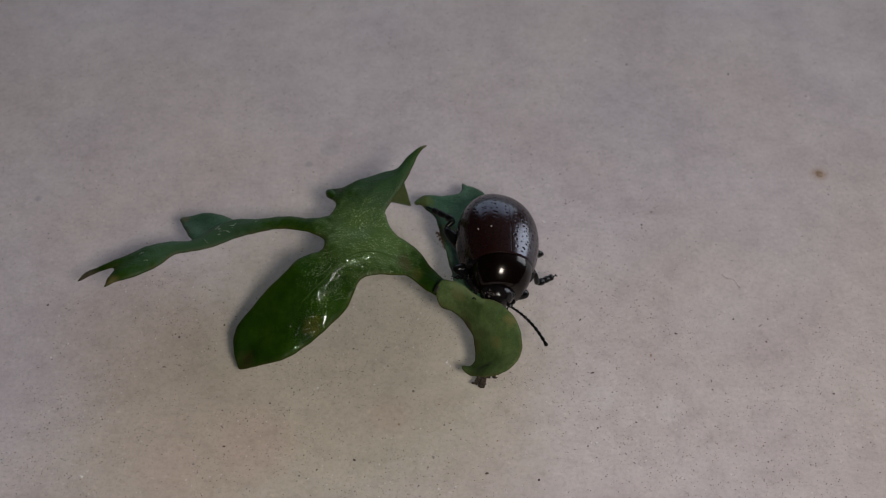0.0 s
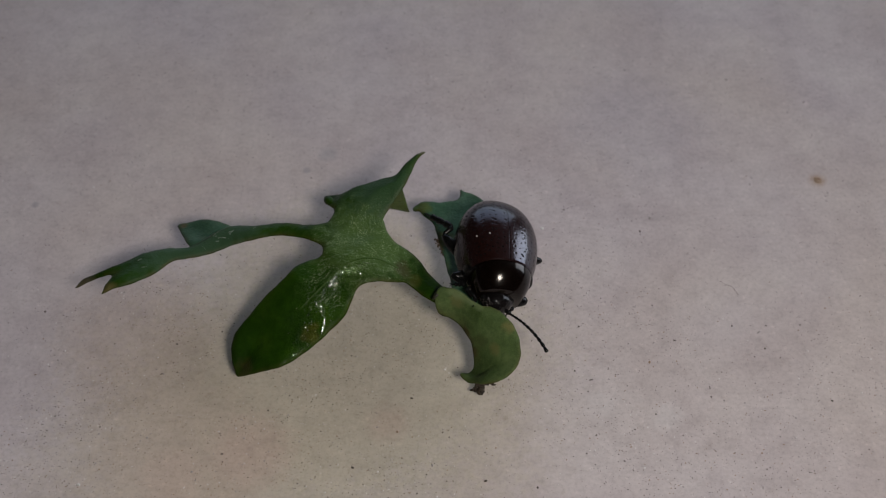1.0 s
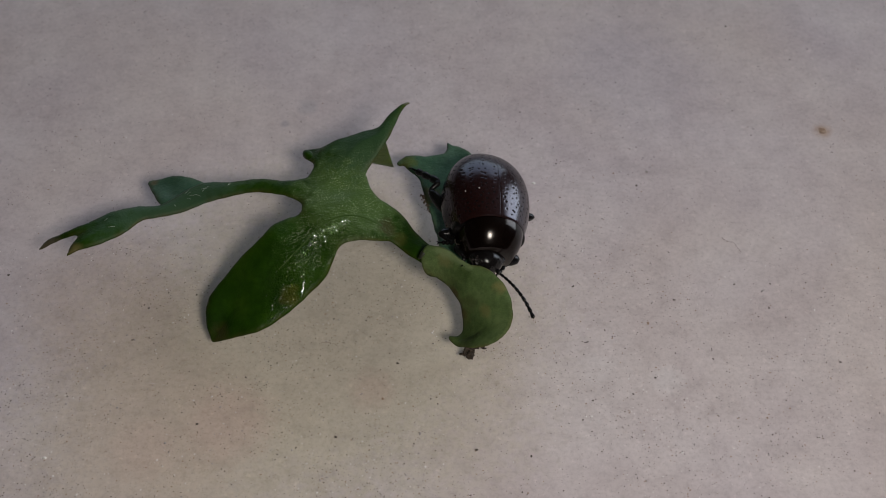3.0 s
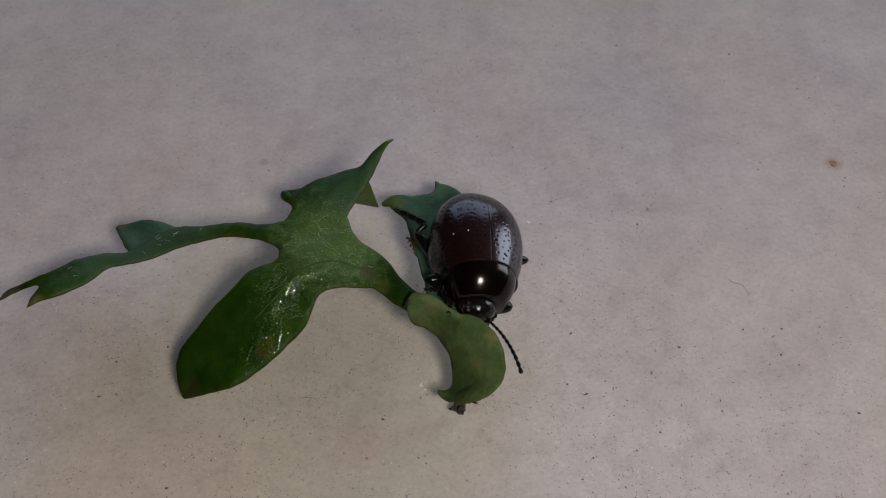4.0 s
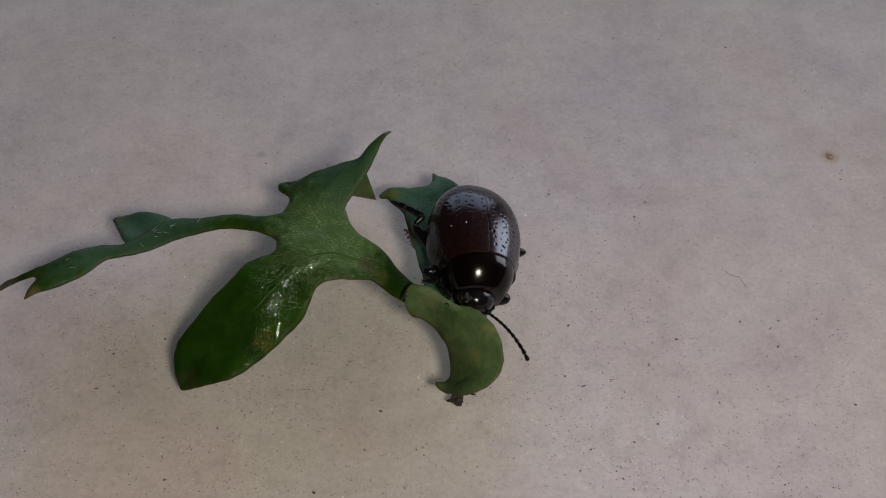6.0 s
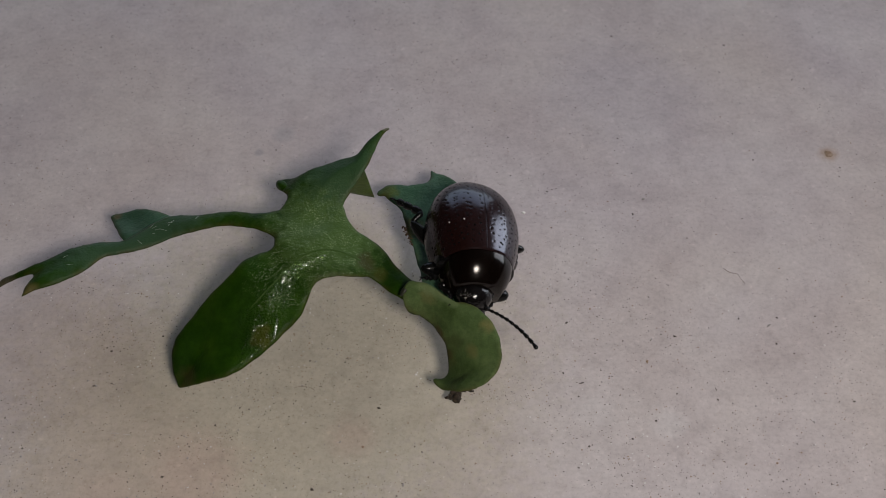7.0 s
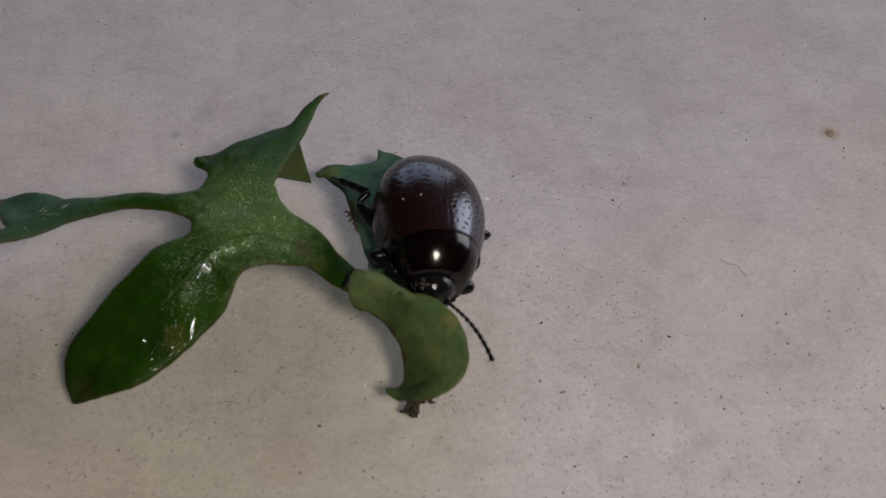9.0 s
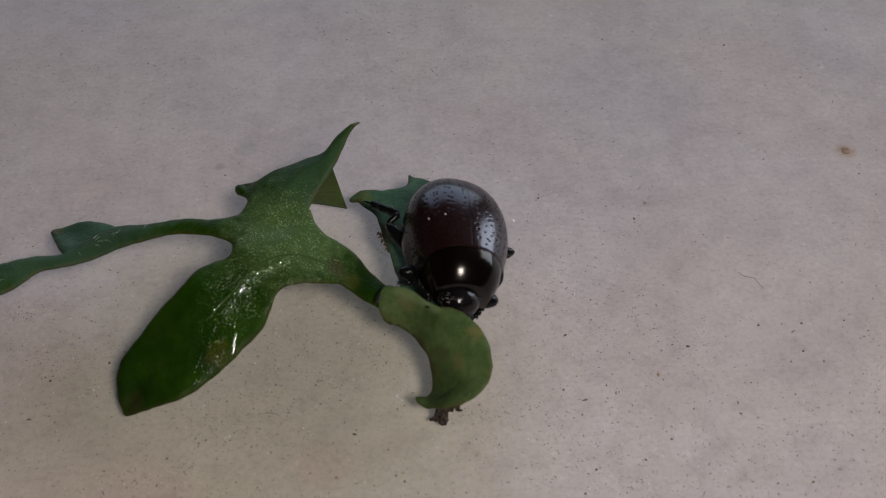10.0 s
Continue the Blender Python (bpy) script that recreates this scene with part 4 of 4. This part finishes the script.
# the leaf's wet shine: flattened drops along the middle of the broad lobe
def droplets():
    rng = np.random.default_rng(21)
    shapes = []
    # each drop is tilted midway between lamp and camera to force a glint

    def drop(x, y, r, long=1.0, k=0, still=False, known=None):
        out, z = known or on_blade(x, y)
        if out[0] < -0.12:
            v, f = ball((0, 0, 0), (r, r * long, r * (0.06 if still else 0.17)), 18, 12, 0.0 if still else 0.08, k)
            tilt = (39.0, 15, 0) if still else (39 + rng.normal(0, 3), 14 + rng.normal(0, 3), rng.uniform(-30, 30))
            turn = np.array(Euler((radians(tilt[0]), radians(tilt[1]), 0)).to_matrix() @ Euler((0, 0, radians(tilt[2]))).to_matrix())
            shapes.append((np.array(v) @ turn.T + np.array((x, y, z[0] + 0.22 * r)), f))

    # the film of water down the fold, in gathered drops
    for k, (x, y, r) in enumerate(((-6.5, -6.0, 0.15), (-6.30, -5.80, 0.13), (-6.62, -6.25, 0.10), (-5.98, -5.62, 0.15), (-5.80, -5.50, 0.14), (-5.50, -5.40, 0.11), (-5.28, -5.32, 0.15),
                                   (-4.64, -5.10, 0.11), (-4.95, -5.2, 0.07), (-7.78, -7.76, 0.10), (-7.62, -8.24, 0.13), (-7.7, -8.05, 0.07), (-6.98, -9.05, 0.12),
                                   (-6.93, -9.25, 0.11), (-7.49, -9.5, 0.10), (-7.3, -9.4, 0.08), (-8.55, -9.75, 0.08), (-8.7, -9.85, 0.10))):
        drop(x + rng.normal(0, 0.04), y + rng.normal(0, 0.04), r * rng.uniform(0.6, 0.9), rng.uniform(0.6, 1.5), k)
    # a run of water down the fold, and a short one above it
    for k in range(6):
        drop(-6.86 - 0.028 * k, -8.10 - 0.150 * k, 0.11 - 0.014 * abs(k - 2.5), 1.0, 3, True)
    for k in range(3):
        drop(-6.55 - 0.05 * k, -6.02 - 0.10 * k, 0.075, 1.0, 3, True)
    line = smooth_path([(-4.4, -5.05), (-5.6, -5.5), (-6.4, -6.0), (-7.2, -7.0), (-7.6, -7.9), (-7.3, -8.9), (-8.0, -9.6), (-8.9, -9.9)], 12)
    share = rng.uniform(size=640)
    q = line[(share * (len(line) - 1)).astype(int)] + rng.normal(0, 1, (640, 2)) * (0.20 + 0.30 * (share > 0.45))[:, None]
    outs, highs = on_blade(q[:, 0], q[:, 1])
    for k in range(640):
        drop(q[k, 0], q[k, 1], 0.018 + 0.045 * rng.uniform() ** 2.5, rng.uniform(0.6, 1.4), k, False, ([outs[k]], [highs[k]]))
    ob = part("dew", joined(*shapes), WATER)
    ob.visible_shadow = False
    return tagged(ob, "tiny water droplets on the broad leaf lobe", "water", kind="stuff")


def hairs():
    """Fine pale hairs on the narrow arm of the leaf."""
    rng = np.random.default_rng(5)
    shapes = []
    for x in list(rng.uniform(-14.6, -12.4, 7)) + list(rng.uniform(-18.5, -11, 4)):
        row = smooth_path([r[:2] for r in ARM], 6)
        q = row[np.argmin(abs(row[:, 0] - x))] + rng.normal(0, 0.22, 2) + np.array((0, 0.15))
        out, z = on_blade(q[0], q[1])
        g, n = rng.uniform(-0.9, 0.9), rng.uniform(0.2, 0.5)
        a = np.array((q[0], q[1], z[0]))
        shapes.append(tube([a, a + n * np.array((0.5 * math.cos(g), 0.5 * math.sin(g), 0.15)), a + n * np.array((math.cos(g), math.sin(g), 0.12))], (0.008, 0.007, 0.003), 5))
    return tagged(part("leaf_hairs", joined(*shapes), HAIR), "fine white hairs on the narrow leaf lobe", "hair", kind="stuff")


# ---- what moves ----
def swing(base, degrees, pitch, turn=0.0):
    """A feeler's pose in the beetle's space, from its bearing in the room, clockwise from +x."""
    q = Vector(own(base)) * MM
    spin = (Euler((0, 0, radians(-90 - degrees))).to_matrix() @ Euler((radians(pitch), radians(turn), 0)).to_matrix()).to_4x4()
    return Matrix.Translation(q) @ REST.to_3x3().inverted().to_4x4() @ spin


def bearing(degrees):
    """The bearing on the stone of a line that shows at that slope from a height of 52 degrees."""
    return math.degrees(math.atan2(math.sin(radians(degrees)) / 0.79, math.cos(radians(degrees))))


SLOPES = [(0, 43), (0.2, 64), (0.4, 56), (0.6, 49), (0.8, 43), (1.0, 41), (1.2, 38), (1.4, 33), (1.6, 24), (1.8, 33), (2.0, 27), (2.2, 18), (2.4, 21),
          (2.6, 19), (2.8, 30), (3.0, 49), (3.1, 72), (3.2, 80), (3.7, 66), (4.3, 50), (4.5, 53), (4.7, 88), (4.9, 65), (5.1, 42), (5.3, 52), (5.5, 88),
          (5.7, 59), (6.2, 45), (6.8, 37), (7.0, 35), (7.2, 36), (7.4, 46), (7.5, 64), (7.6, 86), (7.7, 61), (7.8, 46), (7.9, 40), (8.0, 34), (8.1, 22),
          (8.2, 14), (8.3, 3), (8.4, 0), (8.6, 15), (8.8, 30), (9.0, 52), (9.2, 61), (9.4, 88), (9.5, 69), (9.6, 63), (9.8, 41), (10.0, 88)]


def at_hip(ob, rx, ry, rz):
    return Matrix.Translation(ob.location.copy()) @ Euler([radians(a) for a in (rx, ry, rz)]).to_matrix().to_4x4()


def motions():
    walk(cam, PATH, [(0, 0.06), (3.0, 0.11), (7.0, 0.13), (8.5, 0.19), (10, 0.11)])
    walk(BEETLE, [(t, REST @ pose(dx * MM, dy * MM, dz * MM, rx, ry, rz)) for t, dx, dy, dz, rx, ry, rz in BODY])
    base = (3.75, -7.55, 4.5)
    walk(FEELERS["left"], [(t, swing(base, bearing(a), -1 - 2.4 * max(0, a - 68))) for t, a in SLOPES])
    walk(FEELERS["right"], [(t, swing((2.75, -7.55, 4.5), 80 + 4 * math.sin(2.3 * t), -56)) for t in np.arange(0, 10.01, 0.5)])
    spot = Vector(HEAD.location)
    walk(HEAD, [(t, Matrix.Translation(spot) @ pose(0, 0, 0, rx, ry, rz)) for t, rx, ry, rz in NODS])
    walk(LEGS["left_mid"], [(t, at_hip(LEGS["left_mid"], 0, 0, a)) for t, a in STEPS])
    walk(LEGS["right_fore"], [(t, at_hip(LEGS["right_fore"], 0, 0, a)) for t, a in PAWS])


BODY = [(0, 0, 0, 0, 0, 0, 0), (3.2, 0, 0, 0, 0, 0, 0), (4.3, 0, 0, 0, 0, 0, 0), (10, 0, 0, 0, 0, 0, 0)]
NODS = [(0, 0, 0, 0), (0.5, -4, 0, 1), (1.0, -7, 0, 2), (1.5, -3, 0, 0), (2.0, -6, 0, 1), (2.5, -8, 0, 1), (3.0, -4, 0, 0), (3.7, 3, 0, 2), (4.5, 8, 0, 4),
        (5.0, 6, 0, 3), (5.5, 9, 0, 5), (6.2, 7, 0, 3), (7.0, 9, 0, 5), (7.5, 8, 0, 4), (8.0, 6, 0, 3), (8.5, 8, 0, 4), (9.0, 7, 0, 2), (9.5, 8, 0, 3), (10.0, 7, 0, 3)]
STEPS = [(0, 0), (0.3, 4), (0.6, 44), (1.5, 46), (2.1, 40), (2.2, 20), (2.4, 12), (2.6, 44), (4.3, 46), (5.7, 44), (6.7, 24), (6.9, 22), (7.0, 38), (7.2, 33), (7.5, 34), (7.65, 44), (10, 46)]
PAWS = [(0, 0), (2.5, 4), (4.5, -4), (6.6, 0), (6.8, 18), (7.0, 8), (7.5, 14), (7.9, 2), (10, 0)]
droplets()
hairs()
motions()
